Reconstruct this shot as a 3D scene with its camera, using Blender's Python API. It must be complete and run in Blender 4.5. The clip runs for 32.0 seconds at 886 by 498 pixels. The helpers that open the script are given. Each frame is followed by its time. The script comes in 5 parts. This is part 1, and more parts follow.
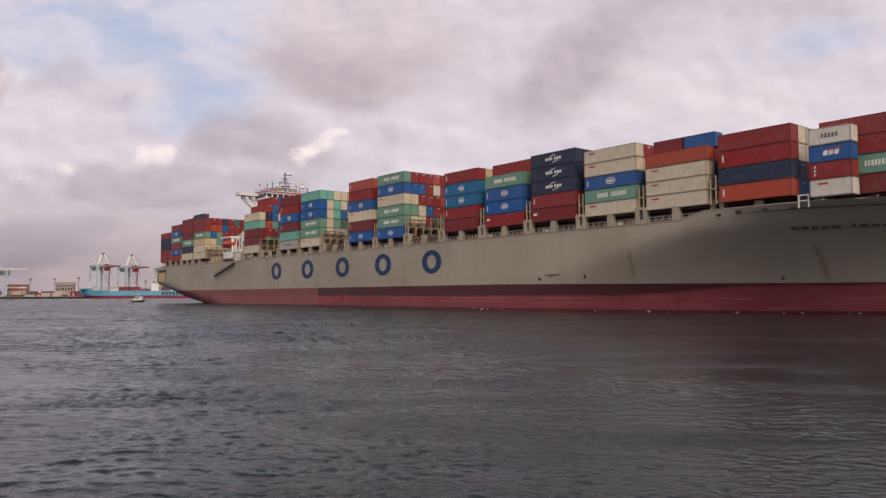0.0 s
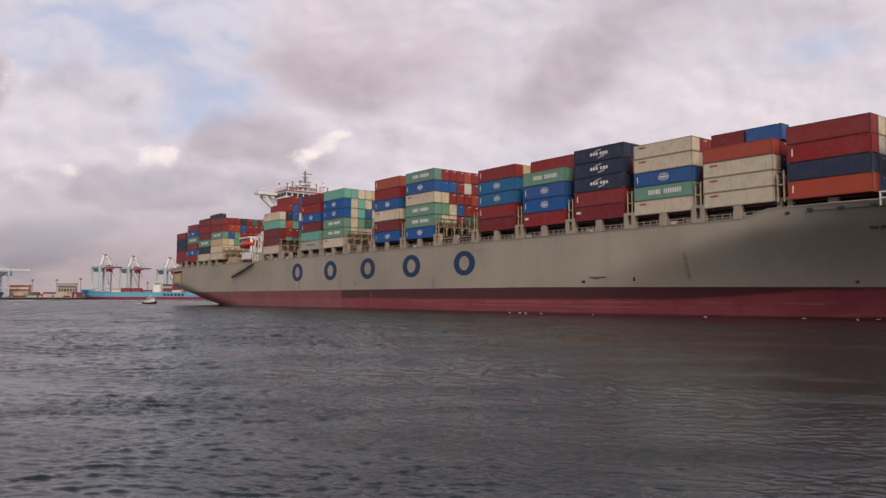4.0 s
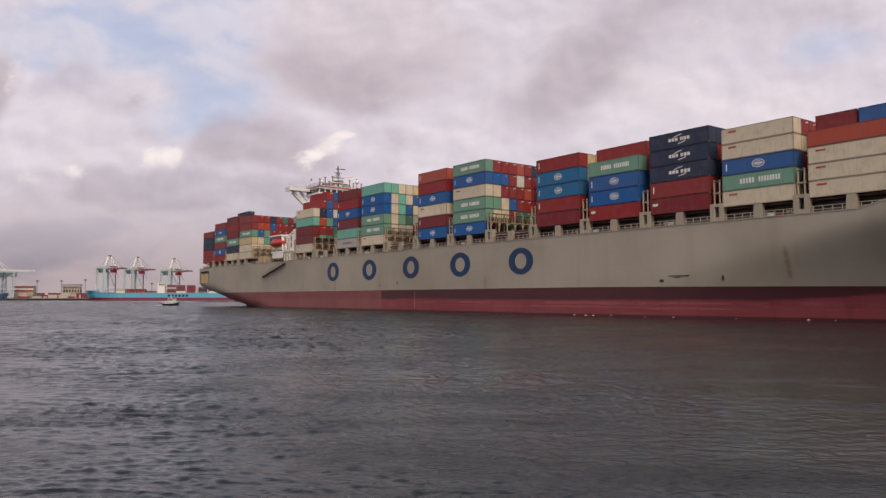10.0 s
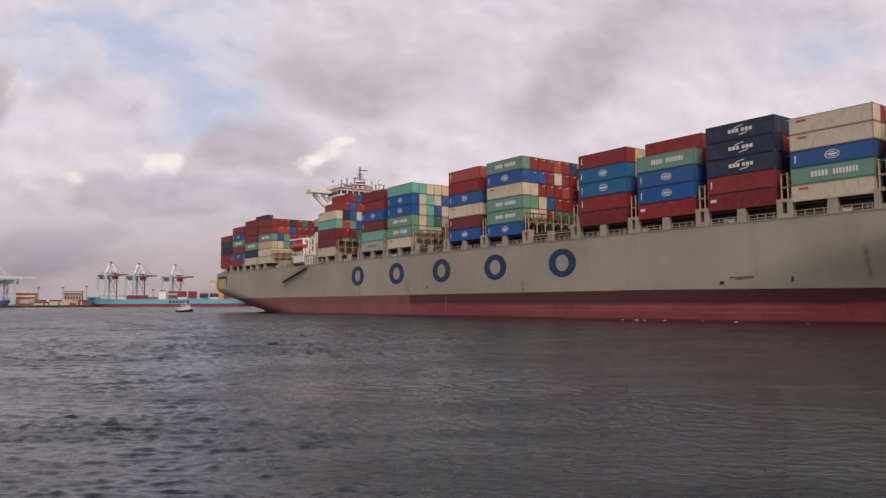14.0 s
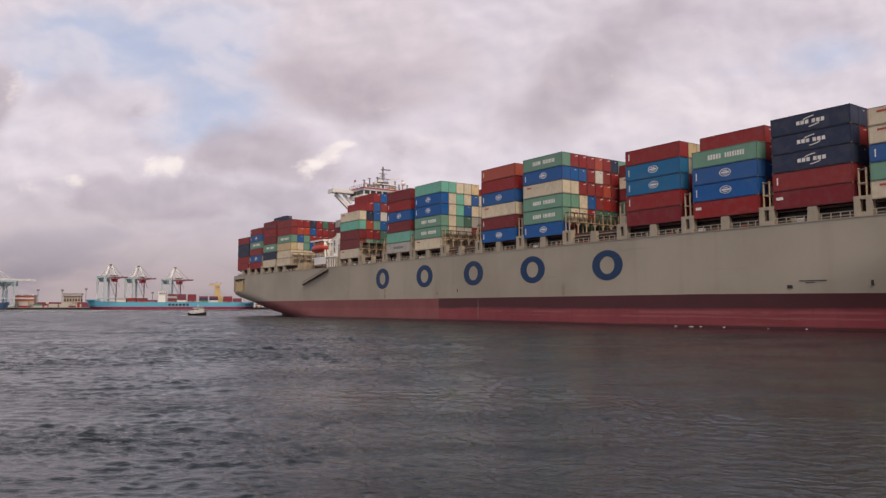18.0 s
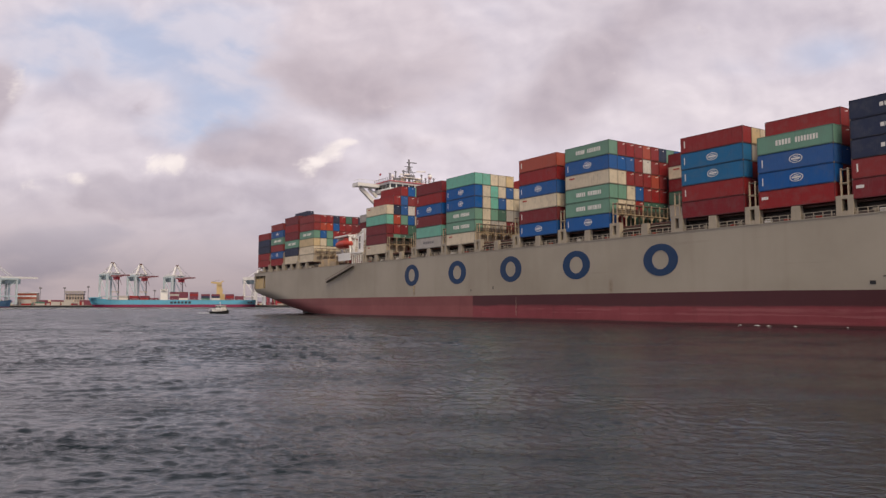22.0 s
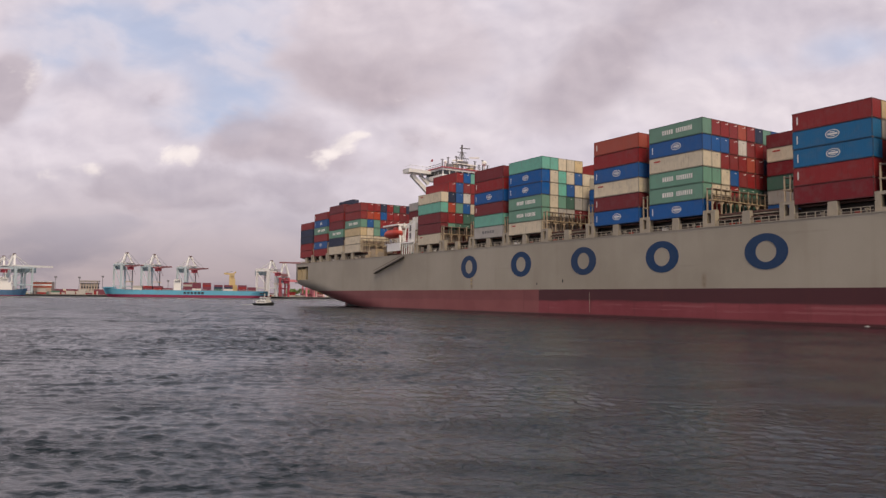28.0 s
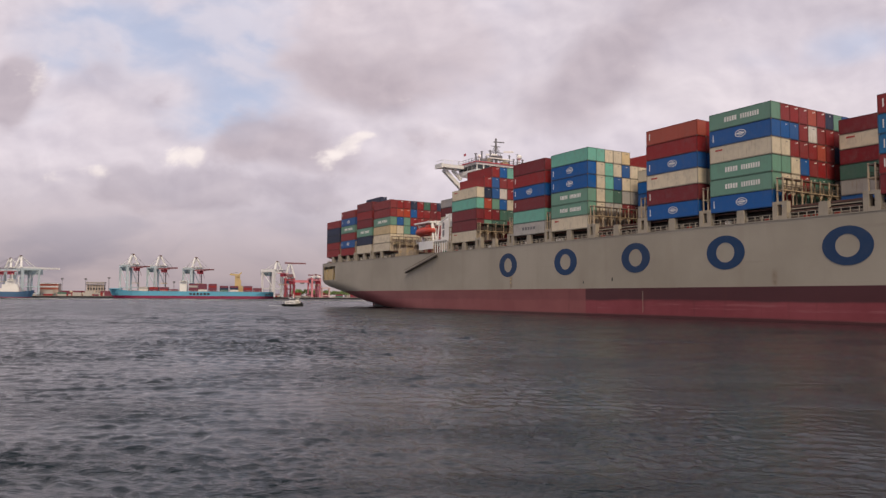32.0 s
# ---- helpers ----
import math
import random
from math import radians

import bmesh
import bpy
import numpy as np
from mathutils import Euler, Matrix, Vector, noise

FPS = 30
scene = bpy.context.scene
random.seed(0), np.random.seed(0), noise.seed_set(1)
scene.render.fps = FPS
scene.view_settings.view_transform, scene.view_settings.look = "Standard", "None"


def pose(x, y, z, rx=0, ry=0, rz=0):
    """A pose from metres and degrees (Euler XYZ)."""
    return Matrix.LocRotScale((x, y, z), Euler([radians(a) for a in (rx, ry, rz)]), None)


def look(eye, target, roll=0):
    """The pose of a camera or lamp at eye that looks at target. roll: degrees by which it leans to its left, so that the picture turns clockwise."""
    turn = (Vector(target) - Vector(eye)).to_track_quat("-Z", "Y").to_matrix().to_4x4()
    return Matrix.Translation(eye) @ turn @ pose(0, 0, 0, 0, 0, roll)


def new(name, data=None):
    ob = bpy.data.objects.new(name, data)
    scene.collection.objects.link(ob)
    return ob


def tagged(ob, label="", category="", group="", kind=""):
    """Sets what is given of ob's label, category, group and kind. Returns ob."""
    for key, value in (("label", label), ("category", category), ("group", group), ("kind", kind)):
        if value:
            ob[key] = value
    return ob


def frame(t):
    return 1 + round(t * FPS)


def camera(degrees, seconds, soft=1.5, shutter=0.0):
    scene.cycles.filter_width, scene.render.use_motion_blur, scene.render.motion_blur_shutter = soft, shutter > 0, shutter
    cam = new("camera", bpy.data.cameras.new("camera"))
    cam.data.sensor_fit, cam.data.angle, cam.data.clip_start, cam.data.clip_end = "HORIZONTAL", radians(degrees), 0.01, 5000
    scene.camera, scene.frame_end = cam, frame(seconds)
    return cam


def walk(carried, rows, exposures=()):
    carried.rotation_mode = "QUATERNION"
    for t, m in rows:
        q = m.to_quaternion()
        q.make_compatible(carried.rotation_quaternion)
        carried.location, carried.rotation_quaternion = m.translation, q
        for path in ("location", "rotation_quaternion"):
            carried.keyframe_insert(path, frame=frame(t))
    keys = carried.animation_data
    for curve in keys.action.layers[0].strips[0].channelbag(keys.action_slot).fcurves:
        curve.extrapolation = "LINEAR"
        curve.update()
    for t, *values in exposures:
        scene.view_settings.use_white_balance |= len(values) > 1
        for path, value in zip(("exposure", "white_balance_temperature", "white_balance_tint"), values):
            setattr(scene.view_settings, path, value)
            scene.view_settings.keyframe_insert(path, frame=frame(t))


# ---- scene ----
cam = camera(61.98, 32.0, soft=1.4)
EYE = Vector((0, 0, 3.45))


def aim(yaw, pitch, roll):
    """The camera's pose on its boat: degrees to the left of +y, up, and of lean."""
    a, b = radians(yaw), radians(pitch)
    way = Vector((-math.sin(a) * math.cos(b), math.cos(a) * math.cos(b), math.sin(b)))
    return look(EYE, EYE + way * 100, roll)


walk(cam, [(t, aim(yaw, pitch, roll)) for t, yaw, pitch, roll in (
    (0, 50.965, 3.519, -0.26),
    (0.5, 50.973, 3.584, -0.20),
    (1, 50.969, 3.628, -0.19),
    (1.5, 50.973, 3.680, -0.14),
    (2, 50.954, 3.718, -0.16),
    (2.5, 50.999, 3.729, -0.06),
    (3, 51.060, 3.725, 0.04),
    (3.5, 51.088, 3.740, 0.04),
    (5.5, 51.185, 3.762, 0.12),
    (6, 51.224, 3.770, 0.13),
    (6.5, 51.240, 3.761, 0.16),
    (7, 51.274, 3.750, 0.14),
    (7.5, 51.286, 3.763, 0.12),
    (8, 51.305, 3.779, 0.11),
    (8.5, 51.321, 3.795, 0.10),
    (9, 51.357, 3.761, -0.02),
    (9.5, 51.386, 3.782, -0.02),
    (10, 51.392, 3.805, 0.03),
    (10.5, 51.397, 3.822, -0.02),
    (11, 51.409, 3.861, -0.05),
    (11.5, 51.424, 3.878, -0.04),
    (12, 51.450, 3.878, -0.15),
    (12.5, 51.482, 3.915, -0.26),
    (13, 51.471, 3.973, -0.24),
    (13.5, 51.471, 4.065, -0.28),
    (14, 51.473, 4.169, -0.28),
    (14.5, 51.495, 4.278, -0.32),
    (16.5, 51.472, 4.477, -0.09),
    (17, 51.458, 4.491, 0.00),
    (17.5, 51.450, 4.490, -0.02),
    (18, 51.453, 4.494, -0.01),
    (18.5, 51.443, 4.437, 0.12),
    (19, 51.500, 4.373, 0.08),
    (19.5, 51.525, 4.346, 0.06),
    (20, 51.563, 4.313, -0.03),
    (20.5, 51.596, 4.320, -0.10),
    (21, 51.573, 4.350, -0.07),
    (21.5, 51.546, 4.379, -0.05),
    (22, 51.588, 4.314, -0.04),
    (22.5, 51.682, 4.294, -0.00),
    (23, 51.783, 4.297, 0.08),
    (23.5, 51.918, 4.250, 0.06),
    (24, 52.007, 4.242, 0.19),
    (24.5, 52.138, 4.177, 0.27),
    (25, 52.182, 4.086, 0.36),
    (25.5, 52.231, 4.038, 0.43),
    (27.5, 52.434, 3.833, 0.65),
    (28, 52.517, 3.808, 0.64),
    (28.5, 52.600, 3.810, 0.56),
    (29, 52.653, 3.794, 0.48),
    (29.5, 52.728, 3.783, 0.50),
    (30, 52.775, 3.777, 0.52),
    (30.5, 52.813, 3.776, 0.43),
    (31, 52.856, 3.796, 0.47),
    (31.5, 52.878, 3.767, 0.45),
    (32, 52.912, 3.789, 0.37),
)])


def ship_pose(t):
    """The big ship steams ahead and turns slowly to its right."""
    turn = -(0.00165002 * t * t + 0.143596 * t)
    a = radians(turn)
    x, y = 0.000992247 * t * t + -2.55895 * t + 166.575, -0.00260423 * t * t + 0.291943 * t + -112.041
    return pose(-(x * math.cos(a) - y * math.sin(a)), -(x * math.sin(a) + y * math.cos(a)), 0, 0, 0, turn)


BOAT_WAY = [(0, -414.9, 123.9), (2, -399.8, 122.1), (6, -367.0, 116.5), (9, -346.7, 114.2), (13, -321.3, 111.1), (16.5, -305.7, 110.4), (20, -291.6, 111.0), (23, -279.9, 113.5), (25.5, -269.6, 114.7), (28, -262.3, 116.5), (30, -256.9, 118.8), (32, -252.4, 121.3)]

# ---- sky, sun ----
SUN_ELEV, SUN_AZ = 50.0, -25.0          # the sun glows through cloud, off the ship's bow


class Nodes:
    """Small helper to wire nodes."""

    def __init__(self, tree):
        self.tree = tree
        tree.nodes.clear()

    def add(self, kind, inputs=None, **settings):
        node = self.tree.nodes.new(kind)
        for key, value in settings.items():
            if key == "operation":
                node.operation = value
            elif key == "blend_type":
                node.blend_type = value
            elif key == "data_type":
                node.data_type = value
            elif key == "vector_type":
                node.vector_type = value
        for key, value in (inputs or {}).items():
            self.put(node.inputs[key], value)
        return node

    def put(self, socket, value):
        if isinstance(value, bpy.types.NodeSocket):
            self.tree.links.new(value, socket)
        else:
            socket.default_value = value

    def math(self, op, a, b=0.0, c=0.0):
        return self.add("ShaderNodeMath", {0: a, 1: b, 2: c}, operation=op).outputs[0]

    def dot(self, a, b):
        return self.add("ShaderNodeVectorMath", {0: a, 1: b}, operation="DOT_PRODUCT").outputs["Value"]

    def vec(self, op, a, b):
        return self.add("ShaderNodeVectorMath", {0: a, 1: b}, operation=op).outputs[0]

    def xyz(self, x, y, z):
        return self.add("ShaderNodeCombineXYZ", {0: x, 1: y, 2: z}).outputs[0]

    def noise(self, vector, scale, detail=4.0, rough=0.55, distort=0.0):
        return self.add("ShaderNodeTexNoise", {"Vector": vector, "Scale": scale, "Detail": detail, "Roughness": rough, "Distortion": distort}).outputs["Fac"]

    def steps(self, value, low, high, to_low=0.0, to_high=1.0):
        node = self.tree.nodes.new("ShaderNodeMapRange")
        node.interpolation_type = "SMOOTHSTEP"
        for key, v in (("Value", value), ("From Min", low), ("From Max", high), ("To Min", to_low), ("To Max", to_high)):
            self.put(node.inputs[key], v)
        return node.outputs[0]

    def mix(self, fac, a, b, blend="MIX"):
        node = self.tree.nodes.new("ShaderNodeMixRGB")
        node.blend_type = blend
        for key, v in ((0, fac), (1, a), (2, b)):
            self.put(node.inputs[key], v)
        return node.outputs[0]


def rgb(r, g, b):
    return (r, g, b, 1.0)


def make_sky():
    world = bpy.data.worlds.new("sky")
    scene.world = world
    world.use_nodes = True
    n = Nodes(world.node_tree)
    way = n.add("ShaderNodeTexCoord").outputs["Generated"]
    split = n.add("ShaderNodeSeparateXYZ", {0: way})
    up = n.math("MAXIMUM", split.outputs[2], 0.0)
    clear = n.tree.nodes.new("ShaderNodeTexSky")
    clear.sky_type = "NISHITA"
    clear.sun_disc = False
    clear.sun_elevation, clear.sun_rotation = radians(SUN_ELEV), radians(90 - SUN_AZ)
    clear.dust_density = 2.0
    blue = n.mix(0.72, n.vec("SCALE", clear.outputs[0], (0, 0, 0)), rgb(0.47, 0.55, 0.76))
    scale = blue.node.inputs[1].links[0].from_node
    scale.inputs["Scale"].default_value = 0.12
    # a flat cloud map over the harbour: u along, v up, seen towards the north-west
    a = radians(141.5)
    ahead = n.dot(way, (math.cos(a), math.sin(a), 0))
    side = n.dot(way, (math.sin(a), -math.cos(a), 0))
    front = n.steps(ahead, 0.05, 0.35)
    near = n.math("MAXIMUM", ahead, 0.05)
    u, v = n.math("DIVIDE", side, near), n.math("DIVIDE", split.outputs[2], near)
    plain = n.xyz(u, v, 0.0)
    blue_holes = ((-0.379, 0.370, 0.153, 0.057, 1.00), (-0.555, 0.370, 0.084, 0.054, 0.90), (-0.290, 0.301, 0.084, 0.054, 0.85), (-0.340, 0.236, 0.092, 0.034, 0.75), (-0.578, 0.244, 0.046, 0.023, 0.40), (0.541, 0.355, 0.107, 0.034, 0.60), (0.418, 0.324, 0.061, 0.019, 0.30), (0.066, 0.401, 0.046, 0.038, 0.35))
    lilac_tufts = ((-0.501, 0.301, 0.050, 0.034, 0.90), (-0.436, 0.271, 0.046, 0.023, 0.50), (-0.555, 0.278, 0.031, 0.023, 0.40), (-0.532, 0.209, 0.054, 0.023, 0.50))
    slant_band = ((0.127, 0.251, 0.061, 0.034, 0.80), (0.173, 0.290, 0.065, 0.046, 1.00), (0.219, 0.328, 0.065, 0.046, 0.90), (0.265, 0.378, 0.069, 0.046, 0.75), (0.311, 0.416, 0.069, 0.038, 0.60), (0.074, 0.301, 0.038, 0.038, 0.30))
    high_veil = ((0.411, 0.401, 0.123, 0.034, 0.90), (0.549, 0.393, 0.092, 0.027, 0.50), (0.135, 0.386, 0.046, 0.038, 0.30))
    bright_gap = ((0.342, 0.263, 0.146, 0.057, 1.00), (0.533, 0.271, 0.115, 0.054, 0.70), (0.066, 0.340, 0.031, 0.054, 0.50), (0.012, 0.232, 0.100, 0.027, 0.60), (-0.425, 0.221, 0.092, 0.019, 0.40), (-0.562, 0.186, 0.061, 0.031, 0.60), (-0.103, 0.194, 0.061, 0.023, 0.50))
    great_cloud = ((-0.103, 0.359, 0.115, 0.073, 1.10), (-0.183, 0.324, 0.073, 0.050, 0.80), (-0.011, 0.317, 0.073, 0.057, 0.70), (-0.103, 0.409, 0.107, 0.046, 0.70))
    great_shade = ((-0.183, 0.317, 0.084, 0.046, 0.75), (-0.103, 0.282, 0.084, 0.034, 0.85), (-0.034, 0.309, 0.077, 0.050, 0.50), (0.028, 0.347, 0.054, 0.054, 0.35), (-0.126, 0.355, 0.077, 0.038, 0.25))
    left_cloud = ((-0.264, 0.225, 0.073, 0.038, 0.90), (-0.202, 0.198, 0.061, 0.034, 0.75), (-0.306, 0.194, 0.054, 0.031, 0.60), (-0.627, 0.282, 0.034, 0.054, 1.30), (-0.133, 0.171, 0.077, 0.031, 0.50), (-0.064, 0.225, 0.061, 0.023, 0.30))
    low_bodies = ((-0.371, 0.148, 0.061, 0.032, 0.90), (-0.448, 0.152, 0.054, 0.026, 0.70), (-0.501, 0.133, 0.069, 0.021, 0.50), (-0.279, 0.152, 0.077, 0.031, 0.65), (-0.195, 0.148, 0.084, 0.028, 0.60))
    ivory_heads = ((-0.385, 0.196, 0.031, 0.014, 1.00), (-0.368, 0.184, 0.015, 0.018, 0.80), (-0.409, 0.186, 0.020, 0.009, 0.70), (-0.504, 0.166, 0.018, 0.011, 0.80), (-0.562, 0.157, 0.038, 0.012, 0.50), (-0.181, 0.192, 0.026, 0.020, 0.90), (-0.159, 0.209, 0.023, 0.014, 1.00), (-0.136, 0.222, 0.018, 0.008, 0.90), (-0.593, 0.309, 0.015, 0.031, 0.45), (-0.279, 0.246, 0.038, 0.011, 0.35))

    def drift(offset, scale, detail, amount, rough=0.5):
        color = n.add("ShaderNodeTexNoise", {"Vector": n.vec("ADD", plain, offset), "Scale": scale, "Detail": detail, "Roughness": rough}).outputs["Color"]
        return n.vec("MULTIPLY", n.vec("SUBTRACT", color, (0.5, 0.5, 0.5)), (amount, amount * 0.7, 0.0))

    bent = n.vec("ADD", plain, drift((3.0, 1.0, 0.0), 6.0, 2.0, 0.07))
    spread = n.vec("MULTIPLY", bent, (1.0, 1.35, 0.0))
    soft_lump = n.noise(n.vec("ADD", spread, (2.3, 7.1, 0.0)), 7.0, 6.0, 0.5)
    lump = n.noise(n.vec("ADD", spread, (1.7, 4.4, 0.0)), 15.0, 4.0, 0.46)
    tuft = n.noise(n.vec("ADD", spread, (6.2, 0.4, 0.0)), 42.0, 5.0, 0.55)
    at = n.add("ShaderNodeSeparateXYZ", {0: bent})

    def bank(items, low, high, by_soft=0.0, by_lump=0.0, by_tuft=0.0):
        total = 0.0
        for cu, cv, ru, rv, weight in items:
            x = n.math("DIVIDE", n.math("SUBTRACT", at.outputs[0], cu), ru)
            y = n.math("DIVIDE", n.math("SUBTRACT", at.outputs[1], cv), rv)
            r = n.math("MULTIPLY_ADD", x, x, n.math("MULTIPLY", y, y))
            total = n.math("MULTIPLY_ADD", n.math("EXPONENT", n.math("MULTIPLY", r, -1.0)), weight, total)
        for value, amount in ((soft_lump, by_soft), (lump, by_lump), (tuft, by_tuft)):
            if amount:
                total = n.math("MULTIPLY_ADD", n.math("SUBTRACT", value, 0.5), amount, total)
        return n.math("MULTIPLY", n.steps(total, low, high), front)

    def near_mix(fac, amount, a, b):
        return n.mix(n.math("MULTIPLY", fac, amount), a, b)

    # the veil: thin streaks of white over blue
    over = n.xyz(n.math("DIVIDE", split.outputs[0], n.math("ADD", up, 0.25)), n.math("DIVIDE", split.outputs[1], n.math("ADD", up, 0.25)), 0.0)
    broad = n.noise(over, 1.1, 6.0, 0.55)
    tilt = n.add("ShaderNodeVectorRotate", {"Vector": bent, "Angle": radians(22)}).outputs[0]
    streak = n.noise(n.vec("MULTIPLY", tilt, (4.0, 15.0, 0.0)), 1.0, 5.0, 0.5)
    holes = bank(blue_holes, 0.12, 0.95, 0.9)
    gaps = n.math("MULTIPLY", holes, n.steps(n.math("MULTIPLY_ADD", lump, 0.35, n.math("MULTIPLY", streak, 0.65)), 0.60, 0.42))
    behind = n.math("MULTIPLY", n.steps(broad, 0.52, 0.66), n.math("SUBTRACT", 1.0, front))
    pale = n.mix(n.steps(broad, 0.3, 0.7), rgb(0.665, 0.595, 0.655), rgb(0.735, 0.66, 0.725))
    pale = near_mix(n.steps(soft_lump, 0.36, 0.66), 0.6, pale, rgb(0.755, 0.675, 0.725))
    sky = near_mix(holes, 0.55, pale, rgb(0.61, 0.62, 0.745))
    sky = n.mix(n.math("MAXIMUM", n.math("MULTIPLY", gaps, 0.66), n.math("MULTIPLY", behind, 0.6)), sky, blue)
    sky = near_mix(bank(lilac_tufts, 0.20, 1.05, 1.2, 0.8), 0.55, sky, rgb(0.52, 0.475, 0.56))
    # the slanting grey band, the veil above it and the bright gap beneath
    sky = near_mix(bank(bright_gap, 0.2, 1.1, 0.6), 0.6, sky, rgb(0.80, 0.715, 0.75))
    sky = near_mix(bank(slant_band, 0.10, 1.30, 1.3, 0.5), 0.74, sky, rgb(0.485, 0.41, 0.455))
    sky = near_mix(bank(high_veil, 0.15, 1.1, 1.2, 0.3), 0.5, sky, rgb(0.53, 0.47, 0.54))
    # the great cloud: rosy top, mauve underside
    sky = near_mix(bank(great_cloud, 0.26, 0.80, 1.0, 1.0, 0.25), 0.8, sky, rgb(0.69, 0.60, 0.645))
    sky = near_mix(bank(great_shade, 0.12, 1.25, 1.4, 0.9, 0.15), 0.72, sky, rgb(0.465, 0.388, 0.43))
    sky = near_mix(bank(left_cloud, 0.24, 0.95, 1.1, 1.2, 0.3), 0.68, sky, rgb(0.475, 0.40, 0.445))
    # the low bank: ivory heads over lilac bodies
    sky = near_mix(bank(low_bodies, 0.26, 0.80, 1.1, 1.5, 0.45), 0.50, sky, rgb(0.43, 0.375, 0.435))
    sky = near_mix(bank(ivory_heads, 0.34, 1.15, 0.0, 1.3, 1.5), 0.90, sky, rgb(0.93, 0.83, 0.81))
    # relief within the clouds, lit from the upper right
    lit = n.noise(n.vec("ADD", spread, (1.7 + 0.010, 4.4 + 0.016, 0.0)), 15.0, 4.0, 0.46)
    relief = n.math("MULTIPLY", n.math("SUBTRACT", lump, lit), n.math("SUBTRACT", 0.50, n.math("MULTIPLY", holes, 0.35)))
    relief = n.math("MULTIPLY", n.math("MULTIPLY", relief, front), n.steps(up, 0.03, 0.15))
    sky = n.mix(1.0, sky, n.xyz(n.math("ADD", 1.0, relief), n.math("ADD", 1.0, relief), n.math("MULTIPLY_ADD", relief, 0.85, 1.0)), "MULTIPLY")
    # thick air low down, with long rosy bars
    bars_low = n.noise(n.vec("MULTIPLY", bent, (5.0, 13.0, 0.0)), 1.0, 5.0, 0.5, 0.5)
    low = n.mix(n.steps(bars_low, 0.36, 0.66), rgb(0.262, 0.225, 0.265), rgb(0.455, 0.368, 0.378))
    sky = n.mix(n.steps(up, 0.005, 0.175, 0.93, 0.0), sky, low)
    # unseen dark cloud overhead, added to dim what the water reflects
    deck = n.mix(n.steps(broad, 0.35, 0.65), rgb(0.195, 0.20, 0.25), rgb(0.32, 0.325, 0.40))
    sky = n.mix(n.steps(up, 0.385, 0.52, 0.0, 0.90), sky, deck)
    # below the horizon: dark sea
    sky = n.mix(n.steps(split.outputs[2], -0.01, -0.03), sky, rgb(0.08, 0.075, 0.08))
    n.add("ShaderNodeOutputWorld", {0: n.add("ShaderNodeBackground", {0: sky, 1: 1.01}).outputs[0]})


make_sky()
lamp = bpy.data.lights.new("sun", "SUN")
lamp.energy, lamp.angle, lamp.color = 2.6, radians(30), (1.0, 0.82, 0.60)
sun = new("sun", lamp)
sun_way = Vector((math.cos(radians(SUN_AZ)) * math.cos(radians(SUN_ELEV)), math.sin(radians(SUN_AZ)) * math.cos(radians(SUN_ELEV)), math.sin(radians(SUN_ELEV))))
sun.matrix_world = look(sun_way * 300, (0, 0, 0))


# ---- materials ----
def material(name):
    m = bpy.data.materials.new(name)
    m.use_nodes = True
    return m, Nodes(m.node_tree)


def shade(n, color, rough=0.6, metal=0.0, bump=None, strength=0.3, distance=0.02, spec=0.35):
    inputs = {"Base Color": color, "Roughness": rough, "Metallic": metal, "Specular IOR Level": spec}
    if bump is not None:
        inputs["Normal"] = n.add("ShaderNodeBump", {"Height": bump, "Strength": strength, "Distance": distance}).outputs[0]
    n.add("ShaderNodeOutputMaterial", {0: n.add("ShaderNodeBsdfPrincipled", inputs).outputs[0]})


def paint(name, color, rough=0.55, wear=0.35, rust=0.25, grain=2.0, vary=0.16, metal=0.0, run=None):
    """Weathered paint on steel: fading, grime streaks running down, rust spots."""
    m, n = material(name)
    at = n.add("ShaderNodeTexCoord").outputs["Object"]
    chance = n.add("ShaderNodeObjectInfo").outputs["Random"]
    moved = n.vec("ADD", at, n.xyz(n.math("MULTIPLY", chance, 97.0), n.math("MULTIPLY", chance, 31.0), n.math("MULTIPLY", chance, 53.0)))
    streak = n.noise(n.vec("MULTIPLY", moved, (2.2, 2.2, 0.22)), grain, 6.0, 0.6)
    blot = n.noise(moved, 0.35 * grain, 5.0, 0.6)
    spots = n.noise(moved, 4.0 * grain, 5.0, 0.65)
    base = n.add("ShaderNodeHueSaturation", {"Color": rgb(*color), "Value": n.math("ADD", 1.0 - vary / 2, n.math("MULTIPLY", chance, vary)),
                                             "Saturation": n.math("ADD", 0.92, n.math("MULTIPLY", chance, 0.12))}).outputs[0]
    dull = tuple(0.55 * c + 0.09 for c in color)
    base = n.mix(n.steps(blot, 0.42, 0.72, 0.0, wear), base, rgb(*dull))
    base = n.mix(n.steps(streak, 0.52, 0.78, 0.0, wear), base, rgb(*(run or [c * 0.42 + 0.01 for c in color])))
    base = n.mix(n.math("MULTIPLY", n.steps(spots, 0.62, 0.75, 0.0, rust), n.steps(blot, 0.45, 0.65)), base, rgb(0.16, 0.065, 0.03))
    shade(n, base, n.steps(blot, 0.3, 0.7, rough - 0.08, rough + 0.12), metal, spots, 0.15, 0.01)
    return m


